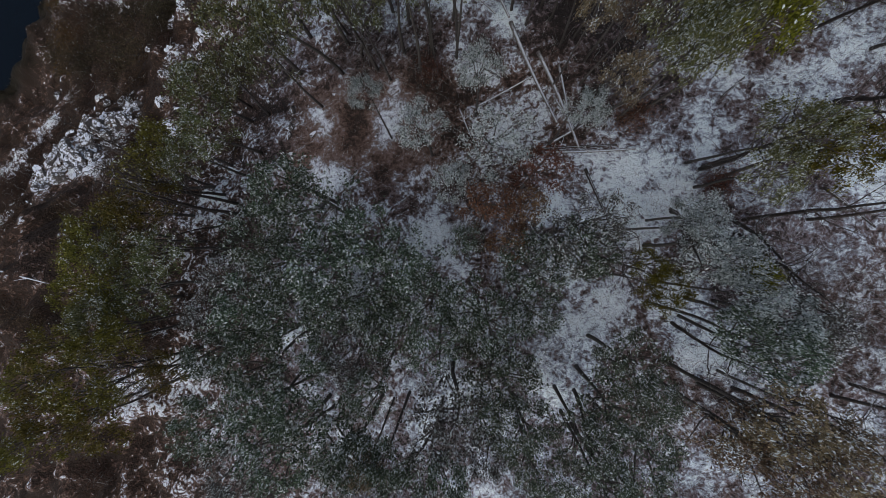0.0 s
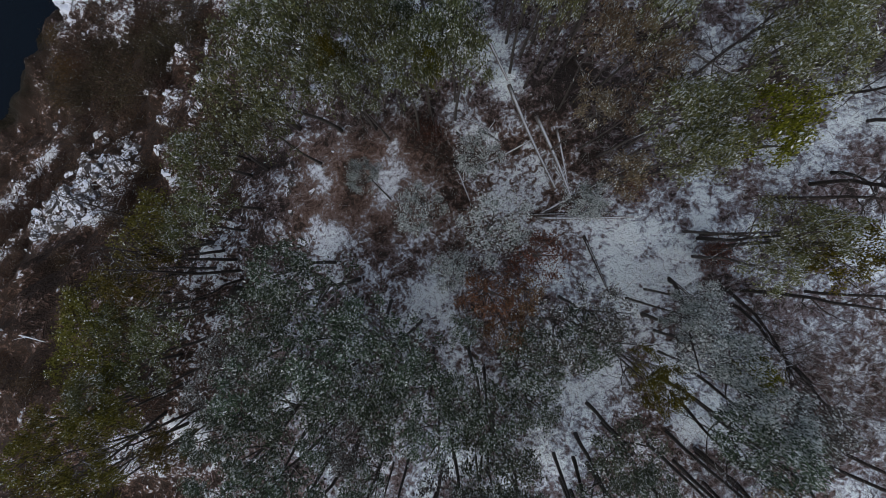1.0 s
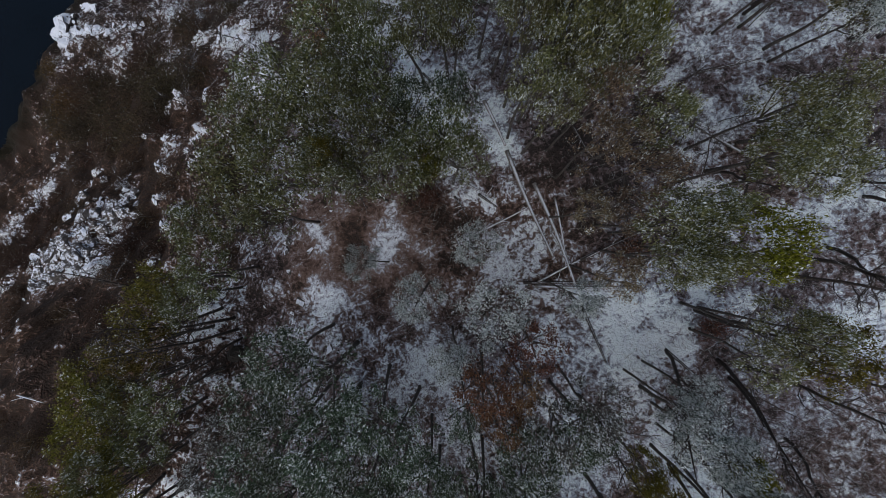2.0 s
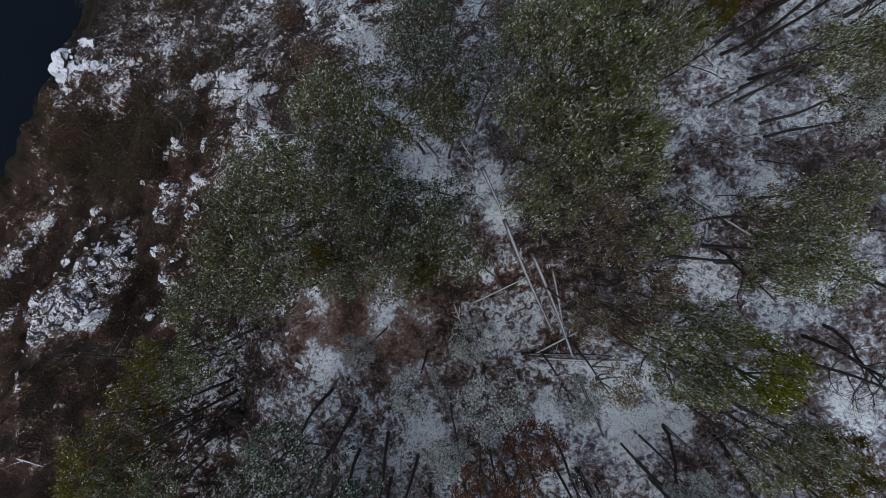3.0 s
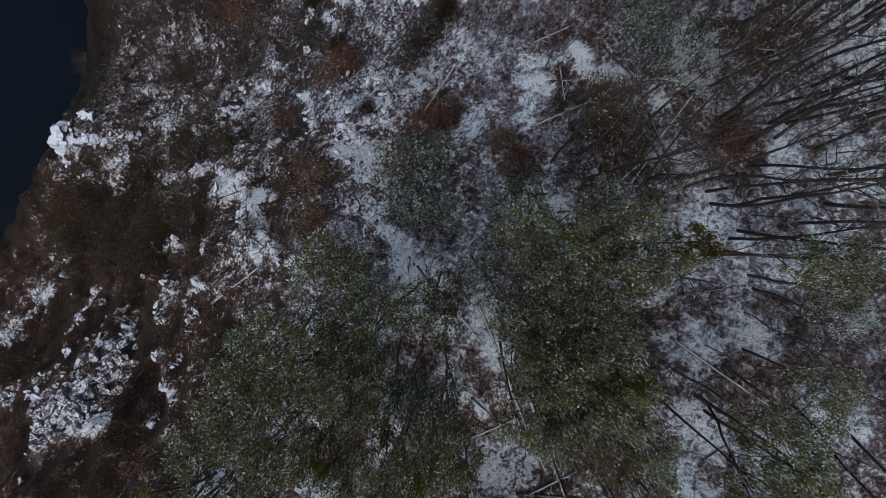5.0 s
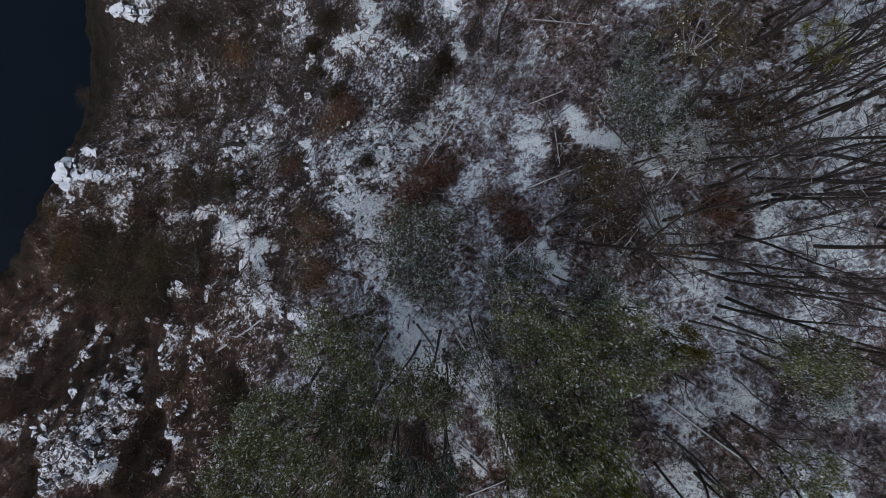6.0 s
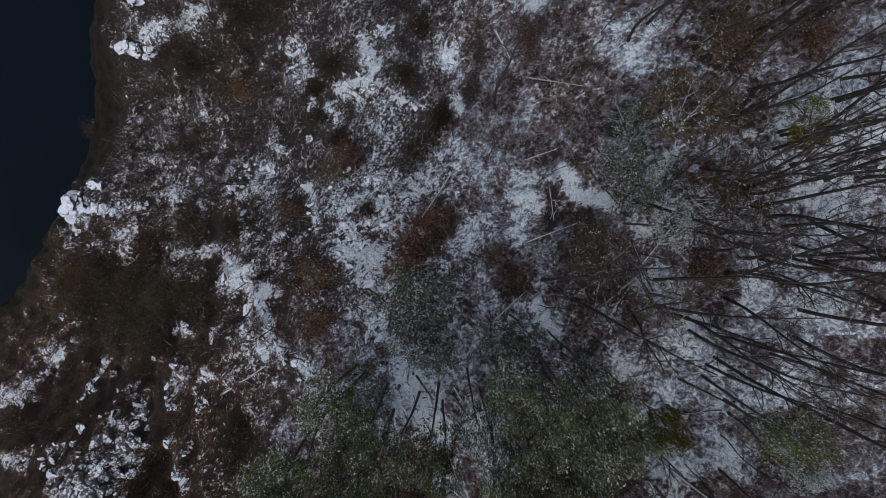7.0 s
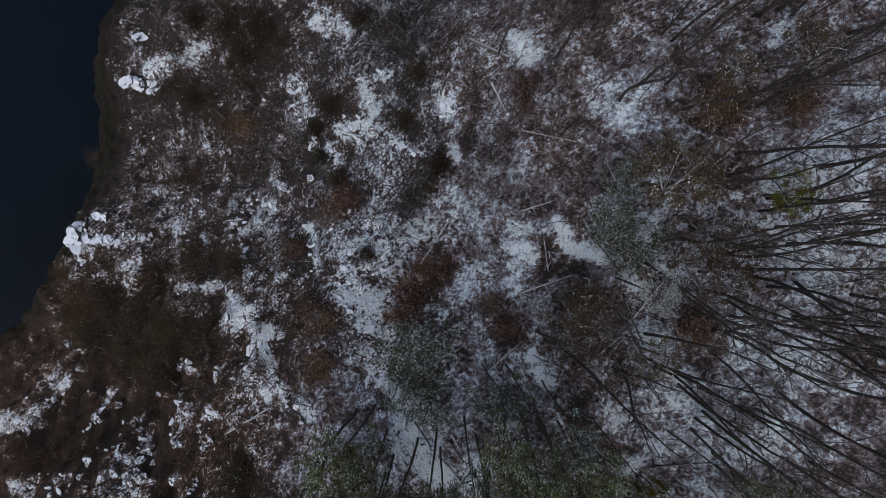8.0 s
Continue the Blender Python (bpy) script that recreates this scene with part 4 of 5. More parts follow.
    attr.data.foreach_set("value", np.maximum(leafy, 0.85 * np.clip((-12 - x) / 10, 0, 1) * (1 - 0.55 * np.clip((y - 32) / 12, 0, 1))).astype(np.float32))
    return tagged(ob, "snow-patched forest floor of brown leaf litter on a steep slope", "ground", kind="structure")


build_ground()


def build_water():
    xs, ys = np.linspace(-1100, -66, 24), np.linspace(-1500, 1500, 40)
    gx, gy = np.meshgrid(xs, ys)
    w = len(xs)
    i = (np.arange(len(ys) - 1)[:, None] * w + np.arange(w - 1)[None, :]).ravel()
    ob = link_mesh("water", np.stack([gx.ravel(), gy.ravel(), np.full(gx.size, -84.0)], -1), np.stack([i, i + 1, i + w + 1, i + w], -1).tolist(), MAT_WATER)
    return tagged(ob, "still dark navy lake water below the cliff", "water", kind="structure")


build_water()


# ---- plants: tubes and leaves ----
class Bag:
    def __init__(self):
        self.verts, self.faces = [], []

    def tube(self, pts, radii, sides=5):
        base = len(self.verts)
        for k, (p, r) in enumerate(zip(pts, radii)):
            ahead = (pts[min(k + 1, len(pts) - 1)] - pts[max(k - 1, 0)]).normalized()
            a = ahead.orthogonal().normalized()
            b = ahead.cross(a)
            for s in range(sides):
                q = 2 * math.pi * s / sides
                self.verts.append(p + a * (r * math.cos(q)) + b * (r * math.sin(q)))
        for k in range(len(pts) - 1):
            for s in range(sides):
                i, j = base + k * sides + s, base + k * sides + (s + 1) % sides
                self.faces.append((i, j, j + sides, i + sides))
        self.faces.append(tuple(base + s for s in range(sides))[::-1])
        self.faces.append(tuple(base + (len(pts) - 1) * sides + s for s in range(sides)))

    def spike(self, a, b, c, r):
        """A bent twig that ends in a point."""
        base = len(self.verts)
        ahead = (b - a).normalized()
        u = ahead.orthogonal().normalized()
        v = ahead.cross(u)
        for p, q in ((a, r), (b, r * 0.6)):
            for k in range(3):
                self.verts.append(p + u * (q * math.cos(2.094 * k)) + v * (q * math.sin(2.094 * k)))
        self.verts.append(c)
        for k in range(3):
            i, j = base + k, base + (k + 1) % 3
            self.faces.append((i, j, j + 3, i + 3))
            self.faces.append((i + 3, j + 3, base + 6))

    def leaves(self, centres, aims, lengths, widths):
        """Many small folded leaves."""
        n = len(centres)
        aims = aims / np.linalg.norm(aims, axis=1, keepdims=True)
        side = np.cross(aims, np.random.normal(size=(n, 3)))
        side /= np.linalg.norm(side, axis=1, keepdims=True) + 1e-9
        up = np.cross(side, aims)
        l, w = lengths[:, None], widths[:, None]
        a = centres - aims * l * 0.5
        b = centres + side * w * 0.5 + up * w * 0.2
        c = centres + aims * l * 0.5
        d = centres - side * w * 0.5 + up * w * 0.2
        base = len(self.verts)
        self.verts.extend(np.stack([a, b, c, d], 1).reshape(-1, 3).tolist())
        i = base + 4 * np.arange(n)
        self.faces.extend(np.stack([i, i + 1, i + 2, i + 3], -1).tolist())


def wander(rng, start, way, length, steps, bend, lift=0.0):
    pts, p, d = [start.copy()], start.copy(), way.normalized()
    for _ in range(steps):
        d = (d + Vector((rng.gauss(0, bend), rng.gauss(0, bend), rng.gauss(0, bend) + lift))).normalized()
        p = p + d * (length / steps)
        pts.append(p.copy())
    return pts


def taper(r0, r1, n):
    return [r0 + (r1 - r0) * k / (n - 1) for k in range(n)]


def twigs(bag, rng, pts, r, depth, often=0.68):
    if depth == 0:
        return
    for k in range(1, len(pts)):
        for _ in range(2 if depth > 1 else 1):
            if rng.random() < often:
                along = (pts[k] - pts[k - 1]).normalized()
                out = Vector((rng.gauss(0, 1), rng.gauss(0, 1), rng.gauss(0.25, 0.7))).normalized()
                length = rng.uniform(0.5, 1.3) * (1.4 if depth > 1 else 0.8)
                q = wander(rng, pts[k - 1].lerp(pts[k], rng.random()), along * 0.7 + out, length, 3, 0.22)
                if depth == 1:
                    bag.spike(q[0], q[1], q[3], max(r * 0.55, 0.011))
                    continue
                bag.spike(q[0], q[1], q[3], max(r * 0.55, 0.013))
                twigs(bag, rng, q, r * 0.5, depth - 1, often)


def bare_tree(seed, tall, spread, girth, mat, limbs=8, often=0.68, bend=0.075, rise=0.5):
    rng = random.Random(seed)
    tree = new("bare_tree")
    pts = wander(rng, Vector((0, 0, -0.4)), Vector((rng.gauss(0, 0.05), rng.gauss(0, 0.05), 1)), tall + 0.4, 9, bend, 0.08)
    bag = Bag()
    bag.tube(pts, [girth * 1.15] + taper(girth, 0.025, 9), 7)
    link_mesh("trunk", bag.verts, bag.faces, mat, tree, smooth=True)
    for k in range(limbs):
        s = rng.uniform(0.38, 0.95) * 9
        at = pts[int(s)].lerp(pts[min(int(s) + 1, 9)], s % 1)
        a = k * 2.4 + rng.uniform(-0.5, 0.5)
        way = Vector((math.cos(a), math.sin(a), rng.uniform(rise, rise + 0.8)))
        q = wander(rng, at, way, spread * rng.uniform(0.6, 1.15) * (1.25 - s / 12), 6, 0.16, 0.06)
        bag = Bag()
        bag.tube(q, taper(girth * 0.42 * (1.2 - s / 12), 0.014, 7), 5)
        twigs(bag, rng, q[1:], 0.035, 2, often)
        link_mesh("limb", bag.verts, bag.faces, mat, tree)
    return tree


def leafy_tree(name, seed, tall, radius, deep, mat, count, clumps, long=0.24):
    """A slender tree with a loose crown of leaf clumps at its top."""
    rng = random.Random(seed)
    np.random.seed(seed)
    tree = new(name)
    pts = wander(rng, Vector((0, 0, -0.4)), Vector((0, 0, 1)), tall * 0.93, 8, 0.03, 0.08)
    bag = Bag()
    bag.tube(pts, [0.12] + taper(0.1, 0.03, 8), 7)
    link_mesh("trunk", bag.verts, bag.faces, MAT_LIMB, tree, smooth=True)
    heads = []
    for k in range(clumps):
        f = (k + 0.5) / clumps
        a, rr = k * 2.39996, radius * math.sqrt(f) * rng.uniform(0.82, 1.08)
        top = tall - deep * (rr / radius) ** 1.6 * rng.uniform(0.5, 1.0) - rng.uniform(0, deep * 0.3)
        heads.append(Vector((rr * math.cos(a), rr * math.sin(a), top)))
    for k in range(6):
        h = heads[int((k + 0.5) / 6 * clumps)]
        s = min(max((h.z - 1.6) / (tall * 0.93) * 8, 1), 7.5)
        at = pts[int(s)].lerp(pts[int(s) + 1], s % 1)
        q = [at, at.lerp(h, 0.4) + Vector((0, 0, -0.15)), at.lerp(h, 0.75), h]
        bag = Bag()
        bag.tube(q, [0.05, 0.038, 0.025, 0.01], 5)
        twigs(bag, rng, q, 0.024, 1)
        link_mesh("limb", bag.verts, bag.faces, MAT_LIMB, tree)
    share = np.random.uniform(0.25, 1.75, clumps) ** 1.3
    c = np.repeat(np.array([list(h) for h in heads]), (share / share.sum() * count).astype(int), axis=0)
    n = len(c)
    off = np.random.normal(size=(n, 3)) * np.array([0.25, 0.25, 0.4]) * radius / 2.2
    out = c * np.array([1, 1, 0]) * 0.12 + np.random.normal(size=(n, 3)) * 0.38 + np.array([0, 0, -1.0])
    crown = Bag()
    crown.leaves(c + off, out, np.random.uniform(0.55, 1.25, n) * long, np.random.uniform(0.3, 0.44, n) * long)
    link_mesh("crown", crown.verts, crown.faces, mat, tree)
    return tree


def bush(name, seed, radius, tall, mat, count, long):
    rng = random.Random(seed)
    np.random.seed(seed)
    thing = new(name)
    heads = []
    for k in range(9):
        a, rr = k * 2.4, radius * math.sqrt((k + 0.5) / 9) * 0.9
        h = Vector((rr * math.cos(a), rr * math.sin(a), tall * rng.uniform(0.6, 1.0) * (1.1 - 0.45 * rr / radius)))
        q = wander(rng, Vector((rng.gauss(0, 0.12), rng.gauss(0, 0.12), -0.2)), h, h.length, 5, 0.1)
        bag = Bag()
        bag.tube(q, taper(0.035, 0.01, 6), 4)
        twigs(bag, rng, q[1:], 0.016, 2 if k % 3 == 0 else 1)
        link_mesh("stem", bag.verts, bag.faces, MAT_TWIG, thing)
        heads += q[2:]
    per = count // len(heads)
    c = np.repeat(np.array([list(h) for h in heads]), per, axis=0)
    n = len(c)
    off = np.random.normal(size=(n, 3)) * np.array([0.26, 0.26, 0.2]) * radius
    off[:, 2] = np.maximum(off[:, 2], -c[:, 2] * 0.8)
    crown = Bag()
    crown.leaves(c + off, np.random.normal(size=(n, 3)), np.random.uniform(0.6, 1.3, n) * long, np.random.uniform(0.3, 0.55, n) * long)
    link_mesh("foliage", crown.verts, crown.faces, mat, thing)
    return thing


def stand(x, y, turn, sx=1.0, sz=1.0, lean=(0.0, 0.0)):
    """A pose on the ground."""
    z = float(height(x, y))
    return Matrix.LocRotScale((x, y, z), Euler((lean[0], lean[1], turn)), (sx, sx, sz))


def plant(kinds, table, tell, size, grow=1.0, vary=0.12, seed=1, lean=0.0, high=None):
    """Sets the trees of a table, each a copy of one of its kinds; tell(k) gives label, category and group."""
    rng = random.Random(seed)
    for k, row in enumerate(table):
        x, y = row[0], row[1]
        s = (row[2] * grow / size if len(row) > 2 else 1.0) * rng.uniform(1 - vary, 1 + vary)
        tall = row[3] / high * rng.uniform(0.96, 1.04) if high else rng.uniform(1 - vary, 1 + vary)
        m = stand(x, y, rng.uniform(0, 6.28), s, tall, (rng.gauss(0, lean), rng.gauss(0, lean)))
        kind = kinds[k % len(kinds)]
        if k < len(kinds):
            ob = kind
            ob.matrix_basis = m
        else:
            ob = copy_thing(kind, m)
            ob.matrix_basis = m
        tagged(ob, *tell)


def loose(seed, count, box, apart, avoid):
    """Seeded places in a box, clear of the clearings and of one another."""
    rng = random.Random(seed)
    out = []
    for _ in range(count * 12):
        x, y = rng.uniform(box[0], box[1]), rng.uniform(box[2], box[3])
        if len(out) < count and float(spots(np.array([x]), np.array([y]), avoid, 1.0)[0]) < 0.25 and all(math.hypot(x - p[0], y - p[1]) > apart for p in out):
            out.append((x, y))
    return out


def crowns(name, seed, kinds, deep, mat, count, long, table, tell, lean=0.015):
    """A group of leafy trees: a few kinds, one copy for each row of a table."""
    plant([leafy_tree(name, seed + k, 12.0, 1.5, deep, mat, count, 20, long) for k in range(kinds)], table, tell, 1.5, 1.25, seed=seed, lean=lean, high=12.0)


crowns("evergreen_tree", 10, 4, 2.8, MAT_SNOWY_LEAF, 2800, 0.19, [p for k, p in enumerate(SNOWY) if k % 5],
       ("slender grey-green evergreen tree with snow-flecked leaves", "tree", "frosted evergreen trees"))
crowns("evergreen_tree", 44, 3, 2.8, MAT_GREY_LEAF, 2800, 0.185, [p for k, p in enumerate(SNOWY) if k % 5 == 0],
       ("slender evergreen tree with grey-brown snow-flecked leaves", "tree", "grey evergreen trees"))
crowns("evergreen_tree", 24, 3, 3.4, MAT_GREEN_LEAF, 3000, 0.17, LOW,
       ("bushy grey-green evergreen tree among snow patches", "tree", "low evergreen trees"))
crowns("evergreen_tree", 20, 3, 2.8, MAT_WHITE_LEAF, 2800, 0.2, [(x, y, 0.88 * r, h) for x, y, r, h in FROST],
       ("slender evergreen tree whose leaves are laden with snow", "tree", "snow-laden evergreen trees"))
crowns("evergreen_tree", 30, 4, 3.0, MAT_OLIVE_LEAF, 3000, 0.185, [p for p in OLIVE if -12.6 < p[0] < 2 and p[1] > -5],
       ("tall olive-green evergreen tree with lightly snowed leaves", "tree", "olive evergreen trees"))
crowns("evergreen_tree", 84, 3, 3.0, MAT_GREEN_LEAF, 3000, 0.18, [p for p in OLIVE if p[0] > -12.6 and p[1] <= -5],
       ("slender dark-green evergreen tree flecked with snow", "tree", "dark-green evergreen trees"))
# the eastern olive trees, with the lit look painted into their leaves
crowns("evergreen_tree", 94, 4, 3.0, MAT_LIT_OLIVE_LEAF, 3000, 0.185, [p for p in OLIVE if p[0] >= 2 and p[1] > -5],
       ("tall olive evergreen tree, snow-flecked, its leaf colour brightened as if lit", "tree", "pale olive evergreen trees"))
crowns("evergreen_tree", 36, 3, 3.0, MAT_OLIVE_LEAF, 2600, 0.2, [p for p in OLIVE if p[0] <= -12.6],
       ("low olive-green evergreen tree above the rocky slope", "tree", "slope evergreen trees"))
crowns("yellow_tree", 50, 3, 2.2, MAT_BRIGHT_LEAF, 3600, 0.17, [(x, y, 1.3 * r, h) for x, y, r, h in YELLOW],
       ("small tree with mossy yellow-green foliage", "tree", "mossy yellow trees"))
crowns("mossy_tree", 55, 3, 3.2, MAT_YELLOW_LEAF, 2400, 0.19, MOSSY,
       ("low mossy olive-yellow tree on the slope", "tree", "mossy slope trees"))
crowns("russet_tree", 60, 3, 3.4, MAT_RUSSET_LEAF, 2200, 0.2, RUSSET,
       ("small oak keeping its dead russet leaves", "tree", "russet oaks"))
crowns("tan_tree", 64, 3, 3.4, MAT_TAN_LEAF, 2100, 0.19, [p for p in TAN if p[1] < 30],
       ("small tree with pale tan withered leaves", "tree", "tan-leaved trees"))
crowns("brown_tree", 67, 3, 3.4, MAT_DUN_LEAF, 2100, 0.18, [p for p in TAN if p[1] >= 30],
       ("low tree with dull brown withered leaves in snow", "tree", "brown-leaved trees"))
plant([bush("brown_shrub", 70 + k, 2.0, 2.2, MAT_DRY_LEAF, 1800, 0.16) for k in range(3)], BROWN + GULLY,
      ("low brown shrub with withered leaves on snowy ground", "shrub", "brown shrubs"), 2.0, 1.0, seed=7)
plant([bush("olive_brown_shrub", 270 + k, 2.0, 1.8, MAT_DUSK_LEAF, 3200, 0.17) for k in range(3)], DUSKY,
      ("dense withered olive-brown shrub on the slope", "shrub", "olive-brown shrubs"), 2.0, 1.0, seed=27)
plant([bush("ochre_shrub", 280 + k, 2.0, 1.6, MAT_OCHRE_LEAF, 2200, 0.17) for k in range(2)], OCHRE,
      ("ochre-brown shrub at the rim of the cliff", "shrub", "ochre shrubs"), 2.0, 1.0, seed=37)
plant([bush("rust_shrub", 75 + k, 2.0, 2.0, MAT_RUSSET_LEAF, 2200, 0.15) for k in range(3)], RUST,
      ("rust-brown shrub holding its dead leaves in the snow", "shrub", "rust-brown shrubs"), 2.0, 1.0, seed=17)

plant([bare_tree(90 + k, 11.0 + 0.5 * k, 3.0, 0.12, MAT_BARK) for k in range(4)], [p for p in BARE + BARE_EAST if p[1] < 20],
      ("leafless dark-barked tree between evergreens in snow", "tree", "southern bare trees"), 1.0, 1.0, 0.16, seed=28, lean=0.06)
plant([bare_tree(190 + k, 14.5 + 0.6 * k, 3.6, 0.12, MAT_BARK, 8, 0.46, 0.045, 1.0) for k in range(6)], [p for p in BARE + BARE_EAST if p[1] >= 20] + loose(41, 16, (16, 30, 27, 40), 1.8, BARE_NEAR),
      ("leafless dark-barked tree standing in snow", "tree", "bare trees"), 1.0, 1.0, 0.16, seed=8, lean=0.07)
plant([bare_tree(120 + k, 4.6 + 0.5 * k, 1.5, 0.05, MAT_BARK, 5) for k in range(4)], loose(2, 110, (-28, 34, 22, 66), 1.5, CLEARINGS),
      ("thin leafless sapling among snowy brushwood", "sapling", "bare saplings"), 1.0, 1.0, 0.25, seed=9, lean=0.16)
plant([bare_tree(130 + k, 3.4 + 0.5 * k, 1.6, 0.04, MAT_BARK, 6) for k in range(4)], loose(5, 40, (14, 34, 12, 37), 1.3, RUST),
      ("twiggy leafless young tree in patchy snow", "sapling", "young trees in the snow"), 1.0, 1.0, 0.25, seed=19, lean=0.18)
plant([bush("dry_shrub", 80 + k, 1.5, 1.5, MAT_DRY_LEAF, 1000, 0.15) for k in range(3)], [(x, y, 1.0 + 1.4 * ((7 * x) % 1)) for x, y in loose(3, 60, (-62, -14, 2, 66), 2.6, CLEARINGS + PATCHY)],
      ("low dry brown shrub on the rocky slope", "shrub", "slope shrubs"), 1.5, 1.0, seed=10)


# ---- undergrowth ----
def undergrowth(name, seed, count, box, keep, tall, spread, thin, rise, label, mat):
    """A thicket of thin twigs, uncountable."""
    rs = np.random.RandomState(seed)
    x, y = rs.uniform(box[0], box[1], count), rs.uniform(box[2], box[3], count)
    thick = keep(x, y)
    ok = rs.uniform(0, 1, count) < thick
    x, y = x[ok], y[ok]
    z = height(x, y)
    blades = 14
    n = len(x) * blades
    root = np.repeat(np.stack([x, y, z], -1), blades, axis=0) + rs.normal(size=(n, 3)) * np.array([spread, spread, 0])
    root[:, 2] = height(root[:, 0], root[:, 1]) - 0.05
    way = rs.normal(size=(n, 3)) * np.array([0.75, 0.75, 0.25]) + np.array([0, 0, rise])
    way *= (rs.uniform(0.5, 1.2, n) * tall)[:, None] / np.linalg.norm(way, axis=1, keepdims=True)
    side = np.cross(way, rs.normal(size=(n, 3)))
    side *= (rs.uniform(0.5, 1.2, n) * thin)[:, None] / np.linalg.norm(side, axis=1, keepdims=True)
    bend = way * 0.5 + rs.normal(size=(n, 3)) * 0.07 * tall
    verts = np.stack([root - side, root + bend + side * 0.5, root + way, root + bend - side * 0.6], 1).reshape(-1, 3)
    i = 4 * np.arange(n)
    faces = np.stack([i, i + 1, i + 2, i + 3], -1).tolist()
    ob = link_mesh(name, verts, faces, mat)
    return tagged(ob, label, "undergrowth", kind="stuff")


ALONG_LOGS = [(a + (c - a) * f, b + (d - b) * f, 0.9) for a, b, c, d, _, _ in LOGS for f in (0.1, 0.3, 0.5, 0.7, 0.9)]


def open_ground(x, y):
    return np.clip(1 - 0.7 * spots(x, y, CLEARINGS, 1.0) - 0.5 * spots(x, y, PATCHY, 1.0), 0.05, 1) * (1 - 0.8 * spots(x, y, ALONG_LOGS, 1.0)) * np.clip(1 - 0.8 * bands(x, y, SNOW_BANDS) + 0.5 * bands(x, y, DARK_BANDS), 0.05, 1.5)


def thick_slope(x, y):
    return open_ground(x, y) * np.clip(0.35 + 3.4 * fractal(x, y, 3.6, 3, 61), 0.03, 1) * (x > cliff_edge(y) + np.interp(y, [30, 50], [2.5, 5.5]))


def thick_plateau(x, y):
    return open_ground(x, y) * np.clip(0.5 + 2.4 * fractal(x, y, 3.5, 3, 67), 0.1, 1) * (1 - 0.55 * np.clip((x - 13) / 4, 0, 1) * np.clip((y - 24) / 5, 0, 1))


undergrowth("slope_brush", 1, 10000, (-86, -6, -22, 30), thick_slope, 0.8, 0.6, 0.016, 0.9, "dry brown brush covering the rocky slope", MAT_SLOPE_TWIG)
undergrowth("frosted_brush", 3, 10000, (-70, -6, 30, 80), thick_slope, 0.85, 0.6, 0.015, 0.9, "frosted grey-brown brush on the upper slope", MAT_FROST_TWIG)
undergrowth("forest_brush", 2, 26000, (-10, 40, -22, 72), thick_plateau, 1.7, 0.8, 0.014, 1.5, "thin bare brushwood between the forest trees", MAT_TWIG)


# ---- rocks ----
def boulder(seed, mat=MAT_ROCK):
    """An angular block: the hull of a few scattered corners, its edges broken."""
    rng = random.Random(seed)
    bm = bmesh.new()
    for k in range(15):
        v = Vector((rng.gauss(0, 1), rng.gauss(0, 1), rng.gauss(0, 1))).normalized()
        big = max(abs(v.x), abs(v.y), abs(v.z))
        bm.verts.new(Vector((v.x * 1.25, v.y * 0.9, v.z * 0.75)) * (0.55 + 0.45 / big) * rng.uniform(0.85, 1.05))
    hull = bmesh.ops.convex_hull(bm, input=bm.verts)
    bmesh.ops.delete(bm, geom=list({g for g in hull["geom_interior"] + hull["geom_unused"] if isinstance(g, bmesh.types.BMVert)}), context="VERTS")
    bmesh.ops.subdivide_edges(bm, edges=list(bm.edges), cuts=2, use_grid_fill=True)
    for v in bm.verts:
        v.co += Vector(noise.noise_vector(v.co * 1.7 + Vector((seed * 7.1, 0, 0)))) * 0.17 + Vector(noise.noise_vector(v.co * 5.0)) * 0.06
    bmesh.ops.recalc_face_normals(bm, faces=list(bm.faces))
    me = bpy.data.meshes.new("boulder")
    bm.to_mesh(me)
    bm.free()
    me.materials.append(mat)
    return me


BOULDERS = [boulder(k) for k in range(7)]
CRAG_BLOCKS = [boulder(20 + k, MAT_CRAG) for k in range(7)]


def rest(x, y, s, rng, tilt=0.3, long=1.0):
    """The pose of a rock of size s lying on the slope."""
    return Matrix.LocRotScale((x, y, float(height(x, y)) + 0.1 * s), Euler((rng.gauss(0, tilt), rng.gauss(0, tilt), rng.uniform(0, 6.28))), (s * long, s, s * rng.uniform(0.8, 1.25)))


def set_boulders():
    rng = random.Random(12)
    for k, (x, y, r) in enumerate(q for q in ROCKS if q[2] > 0.45):
        ob = new("boulder", BOULDERS[k % len(BOULDERS)])
        ob.matrix_basis = rest(x, y, r * rng.uniform(0.65, 1.0), rng)
        tagged(ob, "angular grey boulder capped with snow on the slope", "boulder", "slope boulders")


def outcrop():
    """A ribbed outcrop of close-set angular blocks on the brown slope."""
    rng = random.Random(12)
    thing = new("rock_outcrop")
    for i in range(15):
        for j in range(8):
            u, v = i / 14 + rng.uniform(-0.04, 0.04), j / 7 + rng.uniform(-0.08, 0.08)
            x, y = -45.6 + 9.0 * u + 5.6 * v * (1 - 0.35 * u), 6.0 + 9.6 * u - 1.2 * v - 3.2 * u * v
            if rng.random() < 0.84 - 0.5 * abs(v - 0.5) * (0.4 + u):
                ob = new("rock_block", BOULDERS[rng.randrange(7)])
                ob.parent = thing
                ob.matrix_basis = rest(x, y, rng.choice((0.34, 0.44, 0.54, 0.66, 0.84)) * rng.uniform(0.75, 1.0), rng)
    tagged(thing, "outcrop of broken angular blocks dusted with snow", "rock")


